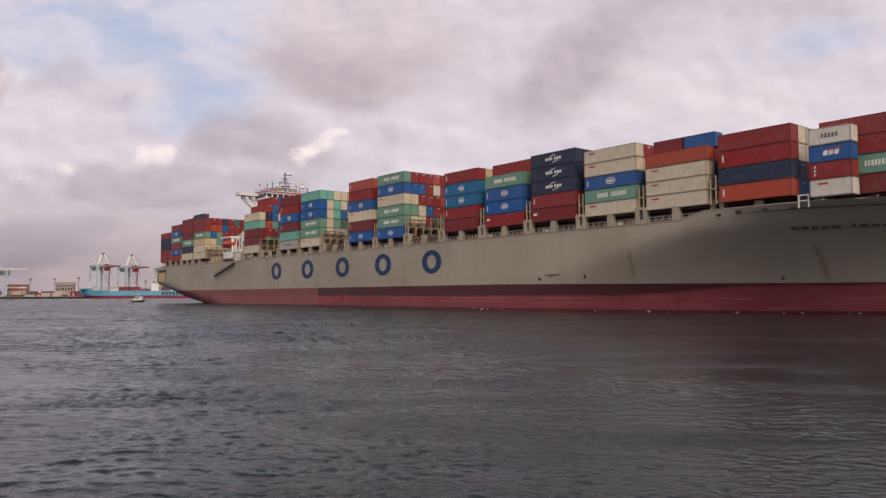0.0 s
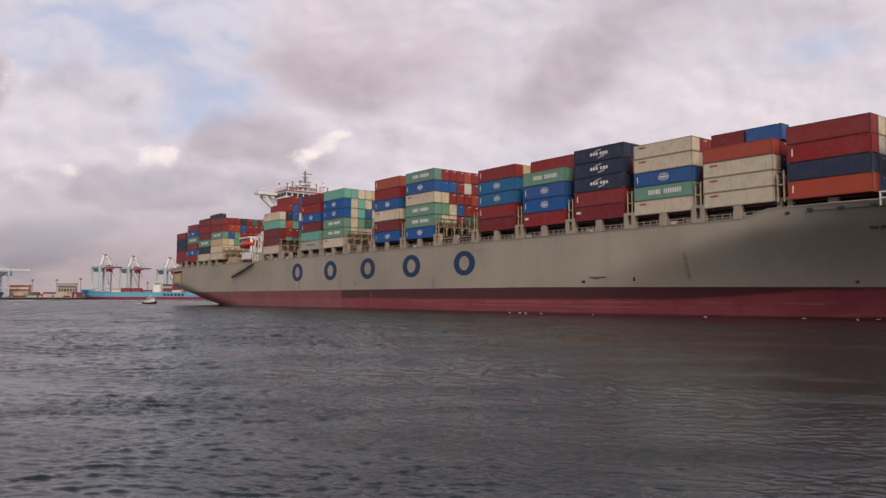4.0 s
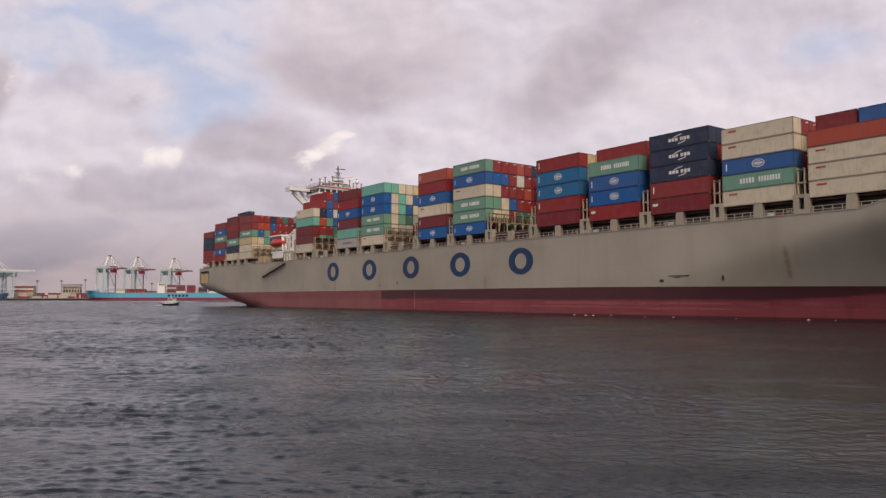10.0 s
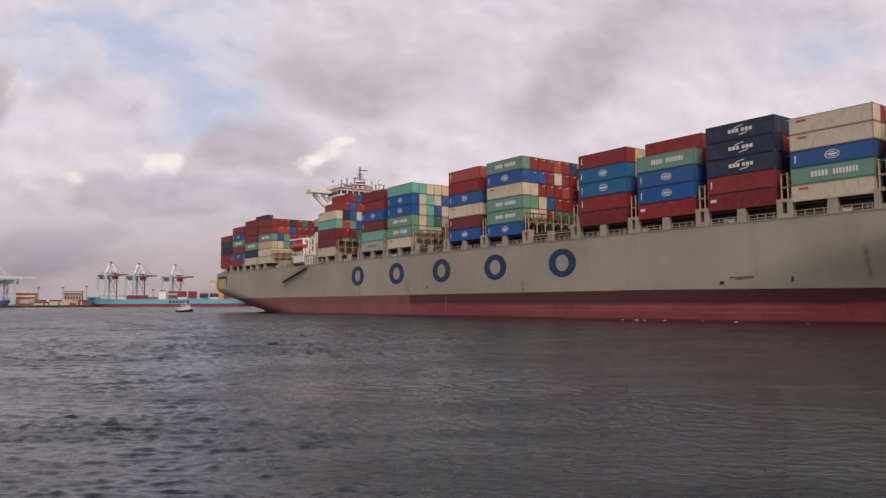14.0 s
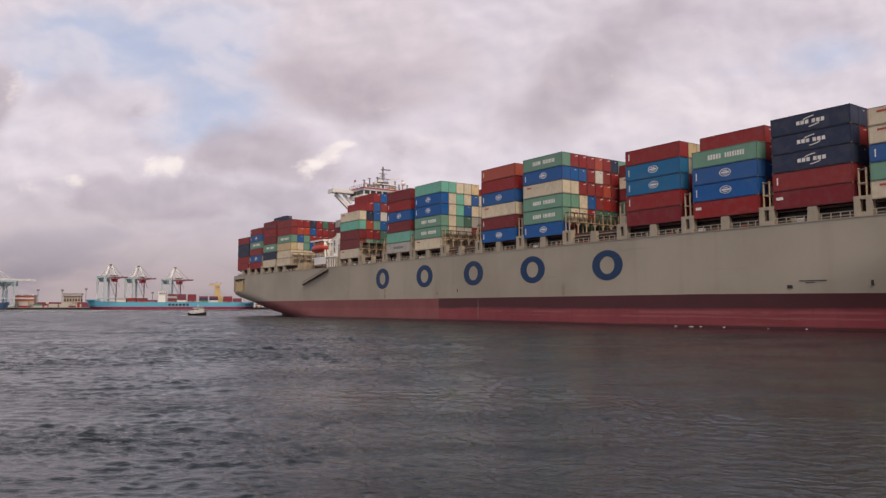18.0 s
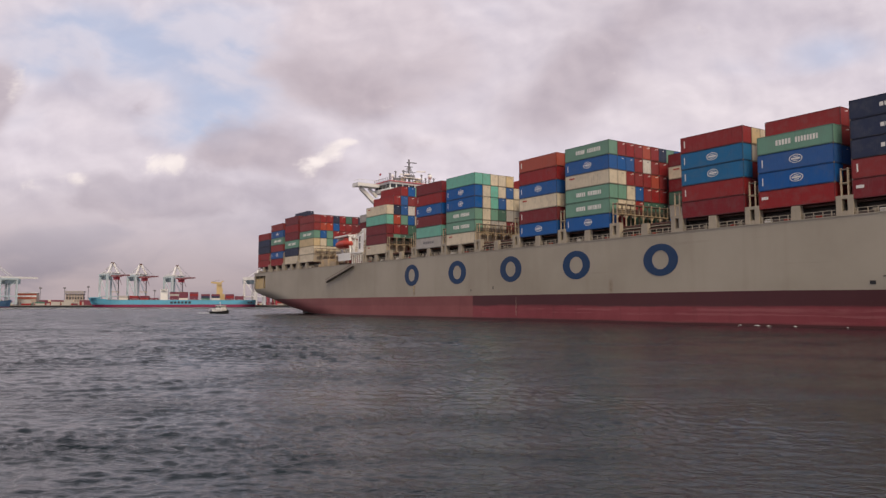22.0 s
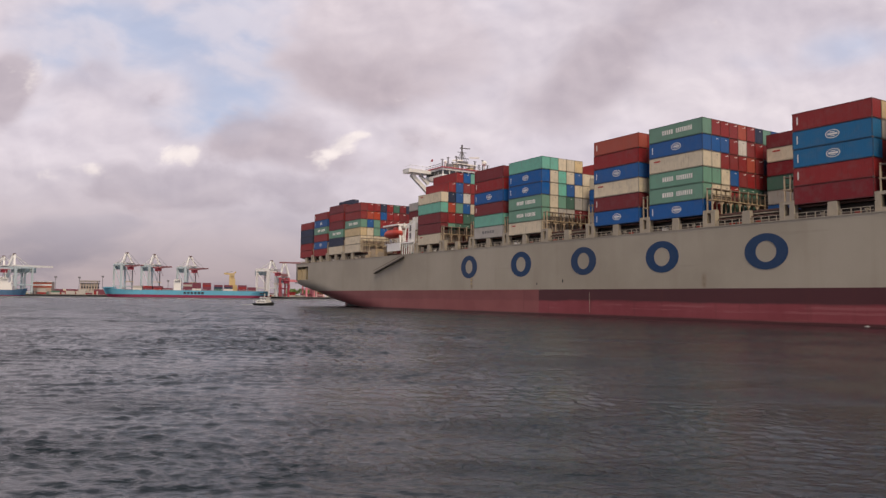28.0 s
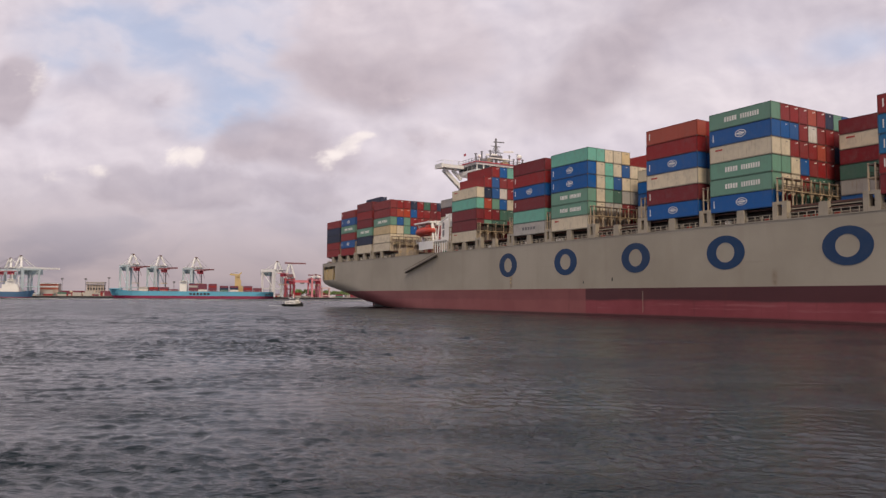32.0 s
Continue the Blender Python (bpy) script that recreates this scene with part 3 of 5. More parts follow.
def make_ship():
    ship = new("container_ship")
    xs = [-181.2, -180, -177, -173, -169, -165, -160, -155, -150, -145, -140, -135, -130, -125, -120, -115, -110, -105, -100, -95, -90, -70, -50, -32, -10, 10, 30, 45, 55] + list(range(60, 144, 2))
    xs = sorted(set(xs + [93.6, 98.0, 143.2]))
    zs = [-1.5, -0.4, 0.5, 1.3, 2.2, 3.2, 4.2, 5.0, RED_Z, 6.4, 7.4, 8.6, 9.9, 11.2, 12.4, 13.6, 14.9, 1e9]
    bm = bmesh.new()
    grid = {}
    for i, x in enumerate(xs):
        for j, z in enumerate(zs):
            zz = min(z, top_of_hull(x)) - (0.55 * min(1.0, max(0.0, (x - 45) / 65)) if abs(z - RED_Z) < 0.7 else 0.0)
            b = breadth(x, zz)
            for s in (-1, 1):
                grid[i, j, s] = bm.verts.new((x, HALF + s * b, zz))
    for i in range(len(xs) - 1):
        for j in range(len(zs) - 1):
            for s in (-1, 1):
                if s == -1 and -180.5 < xs[i] and xs[i + 1] < -168 and zs[j] > 9.8 and zs[j + 1] < 15:
                    continue            # the open mooring deck
                f = bm.faces.new((grid[i, j, s], grid[i + 1, j, s], grid[i + 1, j + 1, s], grid[i, j + 1, s]))
                f.material_index = 1 if zs[j] < RED_Z - 0.01 else 0
                f.smooth = True
    for j in range(len(zs) - 1):
        f = bm.faces.new((grid[0, j, -1], grid[0, j, 1], grid[0, j + 1, 1], grid[0, j + 1, -1]))
        f.material_index = 1 if zs[j] < RED_Z - 0.01 else 0
    bmesh.ops.remove_doubles(bm, verts=bm.verts, dist=0.001)
    bmesh.ops.recalc_face_normals(bm, faces=bm.faces)
    me = bpy.data.meshes.new("hull")
    bm.to_mesh(me)
    bm.free()
    me.materials.append(HULL)
    me.materials.append(BOOTTOP)
    part("hull", me, None, ship, "scuffed grey topsides over faded red boottop")
    bm = bmesh.new()
    prism(bm, [(-178.6, -1.5), (-171.0, -1.5), (-171.0, 4.2), (-177.9, 4.2)], HALF - 0.5, HALF + 0.5)
    part("rudder", bm, DARK, ship, "dark wet rudder head under the counter")
    # decks
    bm = bmesh.new()
    for x0, x1 in zip(xs[:-1], xs[1:]):
        z0, z1 = top_of_hull(x0) - 0.9, top_of_hull(x1) - 0.9
        b0, b1 = max(0.02, breadth(x0, z0) - 0.15), max(0.02, breadth(x1, z1) - 0.15)
        bm.faces.new([bm.verts.new(p) for p in ((x0, HALF - b0, z0), (x1, HALF - b1, z1), (x1, HALF + b1, z1), (x0, HALF + b0, z0))])
    part("deck", bm, DECK, ship, "brown painted steel deck")
    rim = bmesh.new()
    for x0, x1 in zip(xs[:-1], xs[1:]):
        if x1 > 139:
            break
        z0, z1 = top_of_hull(x0), top_of_hull(x1)
        beam(rim, (x0, HALF - breadth(x0, z0) + 0.02, z0), (x1, HALF - breadth(x1, z1) + 0.02, z1), 0.22, 0.14)
    part("rail_cap", rim, HULL, ship, "grey bulwark cap rail")
    # mooring deck behind the opening at the stern
    bars("mooring_deck", [(-181, -167.5, 0.6, 14, 9.75, 9.9), (-181, -167.5, 13.8, 14, 9.9, 15), (-168, -167.6, 0.6, 14, 9.9, 15), (-181, -167.5, 0.6, 14, 14.95, 15.1)], DARK, ship, "dark mooring deck inside the stern")
    bars("winch", [(-179.6, -176.4, 0.25, 2.5, 9.9, 12.8), (-178.9, -177.1, 0.2, 2.8, 12.8, 13.9)], YELLOW, ship, "yellow mooring winch")
    bars("winch", [(-175.2, -171.8, 0.25, 2.4, 9.9, 13.9)], YELLOW, ship, "buff mooring winch")
    for x in (-180.2, -175.9, -171.6, -168.6):
        bars("stanchion", [(x, x + 0.35, 0.15, 0.5, 9.9, 15.0)], BUFF, ship)
    for z in (10.6, 11.2):
        sticks("guard_rail", [((-180.5, 0.3, z), (-168.4, 0.3, z), 0.09)], YELLOW, ship)
    # five blue emblem shapes on the side
    for cx, half in ((-60.1, 3.6), (-38.8, 3.75), (-18.0, 3.75), (2.75, 3.85), (23.9, 3.85)):
        bm = bmesh.new()
        ring_shape(bm, cx, 11.45, half, 2.9, 2.0, 1.2, -0.05, 0.02, 40)
        part("hull_emblem", bm, MARK_BLUE, ship, "dark blue oval ring painted on the hull")
    # name at the bow, as plain bars
    for x, w in [(111.2 + 1.35 * k, 1.08) for k in range(5)] + [(119.1, 0.4)] + [(119.9 + 1.35 * k, 1.08) for k in range(7)]:
        y = HALF - breadth(x + w / 2, 13.9) - 0.08
        bm = bmesh.new()
        box(bm, 0, w, 0, 0.1, 0, 1.0)
        part("name_bar", bm, MARK_DARK, ship, "", pose(x, y, 13.4, 0, 0, math.degrees(math.atan2(breadth(x, 13.9) - breadth(x + w, 13.9), w))))
    # fairleads and marks on the side
    for x, z, w, h in ((107.1, 5.95, 0.5, 0.6), (71.9, 6.9, 0.35, 0.9), (60.2, 6.5, 0.8, 0.5), (-24.4, 7.4, 0.25, 0.7), (-33.0, 6.9, 0.2, 0.5), (100.9, 16.35, 0.7, 0.4), (104.3, 16.55, 0.8, 0.5), (108.6, 16.5, 0.8, 0.4), (112.7, 16.6, 0.7, 0.4)):
        y = HALF - breadth(x, z)
        bars("hull_mark", [(x - w / 2, x + w / 2, y - 0.06, y + 0.3, z - h / 2, z + h / 2)], MARK_DARK, ship, "small dark opening or mark on the hull")
    bars("scrape_mark", [(61.6, 65.8, -0.035, 0.1, 7.25, 7.4), (62.6, 64.0, -0.03, 0.1, 7.0, 7.1)], DARK, ship, "dark scrape on the hull paint")
    for z in (7.0, 7.8, 8.5):
        bars("draught_mark", [(-59.3, -58.7, -0.03, 0.1, z, z + 0.35)], YELLOW, ship)
    bars("seam_mark", [(-16.26, -16.18, -0.02, 0.1, 0.9, 5.0)], BEIGE, ship, "thin pale upright line on the boottop")
    # gangway stowed on the slope of the side
    sticks("gangway", [((-112.2, -0.5, 11.0), (-93.6, -0.5, 15.3), 0.5)], DARK, ship, "dark stowed accommodation ladder")
    sticks("gangway_rail", [((-112.2, -0.95, 11.7), (-93.6, -0.95, 16.0), 0.12), ((-112.2, -0.95, 11.0), (-93.6, -0.95, 15.3), 0.14)], CASTING, ship)
    return ship


ship = tagged(make_ship(), "huge grey container ship with red boottop, under way", "container ship")
BAYS = {"A1": -178.0, "A2": -164.3, "A3": -150.4, "A4": -136.9, "B0": -86.8, "B1": -58.4, "B2": -44.0, "C1": -15.2, "C2": -0.4, "D1": 28.6, "D2": 43.2, "E1": 57.8, "E2": 72.3, "F1": 86.5, "F2": 100.9, "G1": 115.6}
ALL_BAYS = sorted(list(BAYS.values()) + [-72.6, -29.6, 14.1])
LONG = 12.19


def make_deck_fittings():
    """Pillars, coamings, rails and lashing bridges between the bays."""
    post = bmesh.new()
    prism(post, [(-0.85, RAIL_Z - 0.6), (0.85, RAIL_Z - 0.6), (0.68, BOX_Z - 0.05), (-0.68, BOX_Z - 0.05)], 0.25, 1.1)
    post_mesh = mesh_of("pillar", post, BEIGE)
    twin = bmesh.new()
    box(twin, -1.25, -0.42, 0.25, 1.3, RAIL_Z - 0.6, BOX_Z + 0.7)
    box(twin, 0.42, 1.25, 0.25, 1.3, RAIL_Z - 0.6, BOX_Z + 0.7)
    box(twin, -0.42, 0.42, 0.3, 1.2, RAIL_Z - 0.6, RAIL_Z + 0.7)
    box(twin, -0.42, 0.42, 0.3, 1.2, BOX_Z + 0.2, BOX_Z + 0.7)
    twin_mesh = mesh_of("bridge_foot", twin, BEIGE)
    leg = bmesh.new()
    box(leg, -0.10, 0.10, -0.10, 0.10, 0, 4.9)
    leg_mesh = mesh_of("leg", leg, LASHING)
    rung = bmesh.new()
    beam(rung, (-0.6, 0, 0), (0.6, 0, 0), 0.13)
    knees = []
    for s in (-1, 1):
        knee = bmesh.new()
        beam(knee, (0.5, 0.1 * s, 0), (0.5, 0.7 * s, 0.72), 0.15)
        knees.append(mesh_of("knee_brace", knee, BUFF))
    rung_mesh = mesh_of("cross_bar", rung, LASHING)
    for x in ALL_BAYS:
        if -130 < x < -90:
            continue
        inside = HALF - breadth(min(x + LONG, 126), 16.1)
        part("pillar", post_mesh, None, ship, "", pose(x + LONG / 2, inside, 0))
        if x not in (-178.0,):
            part("bridge_foot", twin_mesh, None, ship, "", pose(x - 1.15, inside, 0))
        bars("hatch_coaming", [(x - 0.3, x + LONG + 0.3, 2.6 + inside, SHIP_W - 2.6 - inside, RAIL_Z - 0.9, BOX_Z - 0.35)], DARK, ship, "dark hatch coaming")
        bars("hatch_cover", [(x - 0.2, x + LONG + 0.2, 1.3 + inside, SHIP_W - 1.3 - inside, BOX_Z - 0.35, BOX_Z - 0.04)], DECK, ship)
        if x < 95:
            rail = [((x + 0.2, 0.35, z), (x + LONG - 0.2, 0.35, z), 0.09) for z in (RAIL_Z + 0.45, RAIL_Z + 0.95)]
            rail += [((x + k, 0.35, RAIL_Z - 0.2), (x + k, 0.35, RAIL_Z + 0.98), 0.11) for k in (0.6, 2.0, 3.4, 4.8, 7.4, 8.8, 10.2, 11.5)]
            sticks("deck_railing", rail, BEIGE, ship)
            sticks("pipe", [((x - 2, 1.6, RAIL_Z + 0.35), (x + LONG + 0.1, 1.6, RAIL_Z + 0.35), 0.35)], CASTING, ship, "", 8)
    # lashing bridges
    for x in [b - 1.15 for b in ALL_BAYS if not -130 < b < -88 and b < 115] + [-124.7 + 1.15, -74.6 + 0.9 - 1.0]:
        if x < -178:
            continue
        open_face = min(abs(x - g) for g in (-31.0, 12.9, -123.55, -74.7)) < 1.2
        inside = HALF - breadth(min(x + 1, 126), 16.1)
        bridge = new("lashing_bridge")
        bridge.parent = ship
        bridge.matrix_basis = pose(x, inside, BOX_Z - 0.2)
        tagged(bridge, "beige steel lashing bridge")
        for k in range(7 if open_face else 3):
            y = 0.55 + 2.49 * k
            for s in (-0.5, 0.5):
                part("leg", leg_mesh, None, bridge, "", pose(s, y, 0))
            for z in (2.6, 4.7):
                part("cross_bar", rung_mesh, None, bridge, "", pose(0, y, z))
        far = SHIP_W - 2 * inside - 0.5
        bars("walkway", [(-0.7, 0.7, 0.4, far, 2.65, 2.8)], BUFF, bridge)
        bars("top_beam", [(-0.55, 0.55, 0.4, far, 4.6, 4.75)], CASTING, bridge)
        sticks("hand_rail", [((s, 0.4, z), (s, far, z), 0.08) for s in (-0.68, 0.68) for z in (3.3, 3.7)], CASTING, bridge)
        if open_face:
            for k in range(6):
                y = 0.55 + 2.49 * k
                for z in (1.95,):
                    part("knee_brace", knees[1], None, bridge, "", pose(0, y, z))
                    part("knee_brace", knees[0], None, bridge, "", pose(0, y + 2.49, z))


make_deck_fittings()


def make_deck_clutter():
    """Vents, hose boxes and pipe runs along the side passage, seen between the pillars."""
    r = random.Random(31)
    vent = bmesh.new()
    beam(vent, (0, 0, -0.8), (0, 0, 0.62), 0.34, None, 10)
    beam(vent, (0, 0, 0.62), (0, 0, 0.86), 0.62, None, 10)
    vent_mesh = mesh_of("deck_vent", vent, BEIGE)
    chest = bmesh.new()
    box(chest, -0.4, 0.4, -0.2, 0.2, -0.8, 0.45)
    box(chest, -0.44, 0.44, -0.24, 0.24, 0.45, 0.52)
    chest_mesh = mesh_of("hose_box", chest, MARK_RED)
    locker = bmesh.new()
    box(locker, -0.55, 0.55, -0.25, 0.25, -0.8, 0.75)
    box(locker, -0.5, -0.03, -0.28, -0.25, -0.5, 0.65)
    box(locker, 0.03, 0.5, -0.28, -0.25, -0.5, 0.65)
    locker_mesh = mesh_of("deck_locker", locker, MARK_WHITE)
    for x in ALL_BAYS:
        if -130 < x < -90 or x > 86:
            continue
        for k in range(3):
            at = pose(x + r.choice((1.4, 2.8, 4.2, 8.0, 9.4, 10.8)) + r.uniform(-0.3, 0.3), r.uniform(0.85, 1.25), RAIL_Z - 0.05)
            kind = r.random()
            if kind < 0.45:
                part("deck_vent", vent_mesh, None, ship, "", at)
            elif kind < 0.75:
                part("hose_box", chest_mesh, None, ship, "red hose box on deck", at)
            else:
                part("deck_locker", locker_mesh, None, ship, "off-white deck locker", at)
    for x in (-29.6, 14.1):
        sticks("pipe_run", [((x + 0.4, 0.75, RAIL_Z + 1.15), (x + 11.6, 0.75, RAIL_Z + 1.15), 0.22)], DECK, ship, "rust-brown fire main", 8)
        sticks("pipe_run", [((x + 0.2, 1.3, RAIL_Z + 1.65), (x + 11.9, 1.3, RAIL_Z + 1.65), 0.22)], BEIGE, ship, "pale pipe along the deck", 8)


make_deck_clutter()


def make_deckhouse():
    """The tower with its bridge, wing, masts, and the lifeboat beside it."""
    bars("deckhouse", [(-97.0, -89.5, 13.0, 30.0, 15.2, 39.2), (-108.5, -97.0, 14.0, 29.0, 15.2, 33.0)], WHITE, ship, "white accommodation block")
    bars("wheelhouse", [(-98.6, -88.6, 9.5, 33.3, 39.2, 40.35), (-98.6, -88.6, 9.5, 33.3, 41.7, 42.3), (-98.6, -88.9, 9.8, 33.0, 40.35, 41.7)], WHITE, ship, "white wheelhouse")
    for k in range(10):
        y = 10.1 + 2.32 * k
        bars("bridge_window", [(-88.9, -88.72, y, y + 1.75, 40.42, 41.65)], GLASS, ship, "dark bridge window")
    for k in range(4):
        x = -98.0 + 2.3 * k
        bars("bridge_window", [(x, x + 1.8, 9.62, 9.8, 40.42, 41.65)], GLASS, ship, "dark bridge window")
    bars("roof_edge", [(-98.9, -88.3, 9.2, 33.6, 42.3, 42.6)], CRANE_RED, ship, "red painted roof edge")
    # starboard wing with its bracket
    bars("bridge_wing", [(-98.8, -95.0, 2.3, 9.5, 41.1, 42.1), (-98.8, -95.0, 1.7, 2.3, 40.95, 42.2)], WHITE, ship, "white open bridge wing")
    sticks("wing_bracket", [((-96.9, 3.6, 40.7), (-96.9, 9.6, 35.6), 1.1)], WHITE, ship)
    sticks("wing_bracket", [((-96.9, 6.6, 40.8), (-96.9, 9.6, 38.2), 0.8)], WHITE, ship)
    sticks("wing_railing", [((-98.7, 2.3, 43.2), (-95.1, 2.3, 43.2), 0.08), ((-95.1, 2.3, 43.2), (-95.1, 9.5, 43.2), 0.08)] + [((-95.1, 2.4 + k, 42.1), (-95.1, 2.4 + k, 43.2), 0.07) for k in range(8)], WHITE, ship)
    top = [((-88.8, 9.6 + 1.4 * k, 42.55), (-88.8, 9.6 + 1.4 * k, 43.65), 0.08) for k in range(18)] + [((-88.8, 9.6, z), (-88.8, 33.4, z), 0.08) for z in (43.05, 43.65)]
    top += [((-98.4 + 1.4 * k, 9.6, 42.55), (-98.4 + 1.4 * k, 9.6, 43.65), 0.08) for k in range(8)] + [((-98.4, 9.6, z), (-88.8, 9.6, z), 0.08) for z in (43.05, 43.65)]
    sticks("roof_railing", top, MARK_GREY, ship)
    bars("radar_platform", [(-97.5, -91.5, 13, 29, 42.55, 43.3), (-95.8, -92.8, 17, 25, 44.9, 45.1)], WHITE, ship)
    sticks("mast", [((-94.3, 20.2, 42.55), (-94.3, 20.2, 51.3), 0.55), ((-94.3, 17.6, 47.1), (-94.3, 22.8, 47.1), 0.25), ((-94.3, 18.6, 48.9), (-94.3, 21.8, 48.9), 0.2), ((-94.3, 19.4, 50.2), (-94.3, 23.2, 50.4), 0.35), ((-93.2, 20.2, 42.55), (-94.3, 20.2, 47), 0.25)], CRANE_DARK, ship, "grey signal mast with yards", 6)
    sticks("radar_scanner", [((-94.3, 16.6, 46.0), (-92.6, 19.4, 46.0), 0.4)], WHITE, ship)
    sticks("radar_scanner", [((-94.3, 23.0, 47.5), (-92.6, 25.6, 47.5), 0.4)], WHITE, ship)
    for y, h in ((12.5, 2.8), (14.6, 3.6), (16.2, 2.2), (17.6, 4.2), (18.4, 3.0), (24.6, 3.4), (26.2, 2.4), (27.6, 4.0), (29.5, 2.6)):
        sticks("antenna", [((-93.5, y, 42.55), (-93.5, y, 43.15 + h), 0.3), ((-93.5, y - 0.5, 42.95 + h), (-93.5, y + 0.5, 42.95 + h), 0.18)], CRANE_DARK, ship)
    for y in (16.4, 18.2, 22.2, 24.0):
        sticks("mast_stay", [((-94.3, y, 42.6), (-94.3, 20.2, 49.6), 0.12)], CRANE_DARK, ship)
    bars("antenna_box", [(-94.6, -93.2, 18.6, 21.8, 44.9, 46.0)], CRANE_DARK, ship)
    bars("antenna_box", [(-95.2, -93.6, 14.2, 16.0, 43.3, 44.6)], CRANE_DARK, ship)
    bars("antenna_box", [(-95.2, -93.6, 22.4, 24.4, 43.3, 44.4)], YELLOW, ship)
    bars("antenna_box", [(-95.0, -93.4, 16.6, 18.0, 43.3, 44.7)], BUFF, ship)
    for y, z, r in ((25.7, 45.4, 0.8), (11.4, 44.3, 0.5)):
        bm = bmesh.new()
        bmesh.ops.create_uvsphere(bm, u_segments=14, v_segments=10, radius=r, matrix=Matrix.Translation((-90.0, y, z)))
        beam(bm, (-90.0, y, 42.55), (-90.0, y, z - r * 0.7), 0.4, None, 8)
        part("radome", bm, WHITE, ship, "white radome")
    bars("signal_flag", [(-97.6, -96.4, 10.9, 10.95, 45.4, 46.1)], CRANE_RED, ship, "small red flag")
    sticks("flag_staff", [((-97.6, 10.9, 42.5), (-97.6, 10.9, 46.3), 0.08)], WHITE, ship)
    # lifeboat station
    boat = bmesh.new()
    bmesh.ops.create_uvsphere(boat, u_segments=18, v_segments=12, radius=1.0)
    for v in boat.verts:
        v.co = Vector((-102.3 + 5.2 * math.copysign(abs(v.co.x) ** 0.75, v.co.x), 0.7 + 1.6 * v.co.y, 22.8 + (1.35 if v.co.z > 0 else 1.45) * v.co.z))
    part("lifeboat", boat, LIFEBOAT, ship, "enclosed orange-red lifeboat")
    bars("lifeboat_cabin", [(-100.8, -98.9, -0.2, 1.6, 23.7, 24.6)], LIFEBOAT, ship)
    sticks("davit", [((-106.2, 2.8, 18.4), (-106.2, 0.6, 25.2), 0.5), ((-106.2, 0.6, 25.2), (-106.2, 3.6, 25.6), 0.5)], WHITE, ship, "white lifeboat davit")
    sticks("davit", [((-98.3, 2.8, 18.4), (-98.3, 0.6, 25.2), 0.5), ((-98.3, 0.6, 25.2), (-98.3, 3.6, 25.6), 0.5), ((-98.3, 0.5, 24.8), (-97.4, 0.5, 20.0), 0.4)], WHITE, ship, "white lifeboat davit")
    bars("davit_beam", [(-108.4, -97.2, 1.6, 3.8, 24.5, 25.7), (-107.6, -98.0, -0.2, 1.6, 25.1, 25.6)], WHITE, ship)
    bars("boat_platform", [(-107.5, -90.0, 0.5, 5.5, 19.55, 19.9), (-105.6, -97.2, 0.3, 0.5, 17.5, 19.9)], WHITE, ship, "white boat deck platform")
    bars("boat_deck_house", [(-96.6, -90.6, 2.6, 9.0, 19.9, 25.6), (-95.0, -91.2, 3.2, 9.0, 25.6, 27.4)], WHITE, ship, "white boat deck house")
    for z in (20.9, 23.2):
        bars("door", [(-95.6, -94.7, 2.5, 2.62, z, z + 1.9)], CRANE_DARK, ship)
    sticks("ladder", [((-92.6, 2.3, 19.9), (-90.9, 2.3, 25.4), 0.14), ((-91.9, 2.3, 19.9), (-90.2, 2.3, 25.4), 0.14)] + [((-92.6 + 0.22 * k, 2.3, 20.2 + 0.7 * k), (-91.8 + 0.22 * k, 2.3, 20.2 + 0.7 * k), 0.1) for k in range(8)], WHITE, ship)
    sticks("king_post", [((-89.8, 1.2, 17.0), (-89.8, 1.2, 26.9), 0.45), ((-89.8, 1.2, 26.5), (-94.6, 0.8, 24.6), 0.35), ((-94.6, 0.8, 24.6), (-95.4, 0.8, 19.9), 0.3)], WHITE, ship)
    for k in range(6):
        x = -96.5 + 1.3 * k
        bars("stanchion", [(x, x + 0.25, 0.5, 0.75, RAIL_Z - 0.3, 19.55)], WHITE, ship)
    sticks("boat_deck_railing", [((-107.4, 0.55, z), (-90.1, 0.55, z), 0.07) for z in (20.3, 20.8)] + [((-107.4 + 1.6 * k, 0.55, 19.9), (-107.4 + 1.6 * k, 0.55, 20.85), 0.07) for k in range(11)], WHITE, ship)
    for x, z, w in ((-121.5, 17.3, 0.8), (-119.6, 18.2, 0.5), (-109.2, 17.6, 0.9), (-88.6, 18.4, 0.5), (-87.4, 17.6, 0.7)):
        bars("deck_locker", [(x - w / 2, x + w / 2, 0.9, 1.7, RAIL_Z - 0.6, z)], BUFF, ship, "buff locker on deck")
    bars("vent_box", [(-118.0, -114.6, 1.0, 3.6, RAIL_Z - 0.8, 18.8), (-113.0, -110.4, 1.0, 3.0, RAIL_Z - 0.8, 17.9)], BUFF, ship, "buff deck ventilator")
    sticks("deck_railing", [((-124.0, 0.35, z), (-107.6, 0.35, z), 0.09) for z in (RAIL_Z + 0.5, RAIL_Z + 1.0)] + [((-124 + 1.5 * k, 0.35, RAIL_Z - 0.2), (-124 + 1.5 * k, 0.35, RAIL_Z + 1.0), 0.1) for k in range(11)], BEIGE, ship)
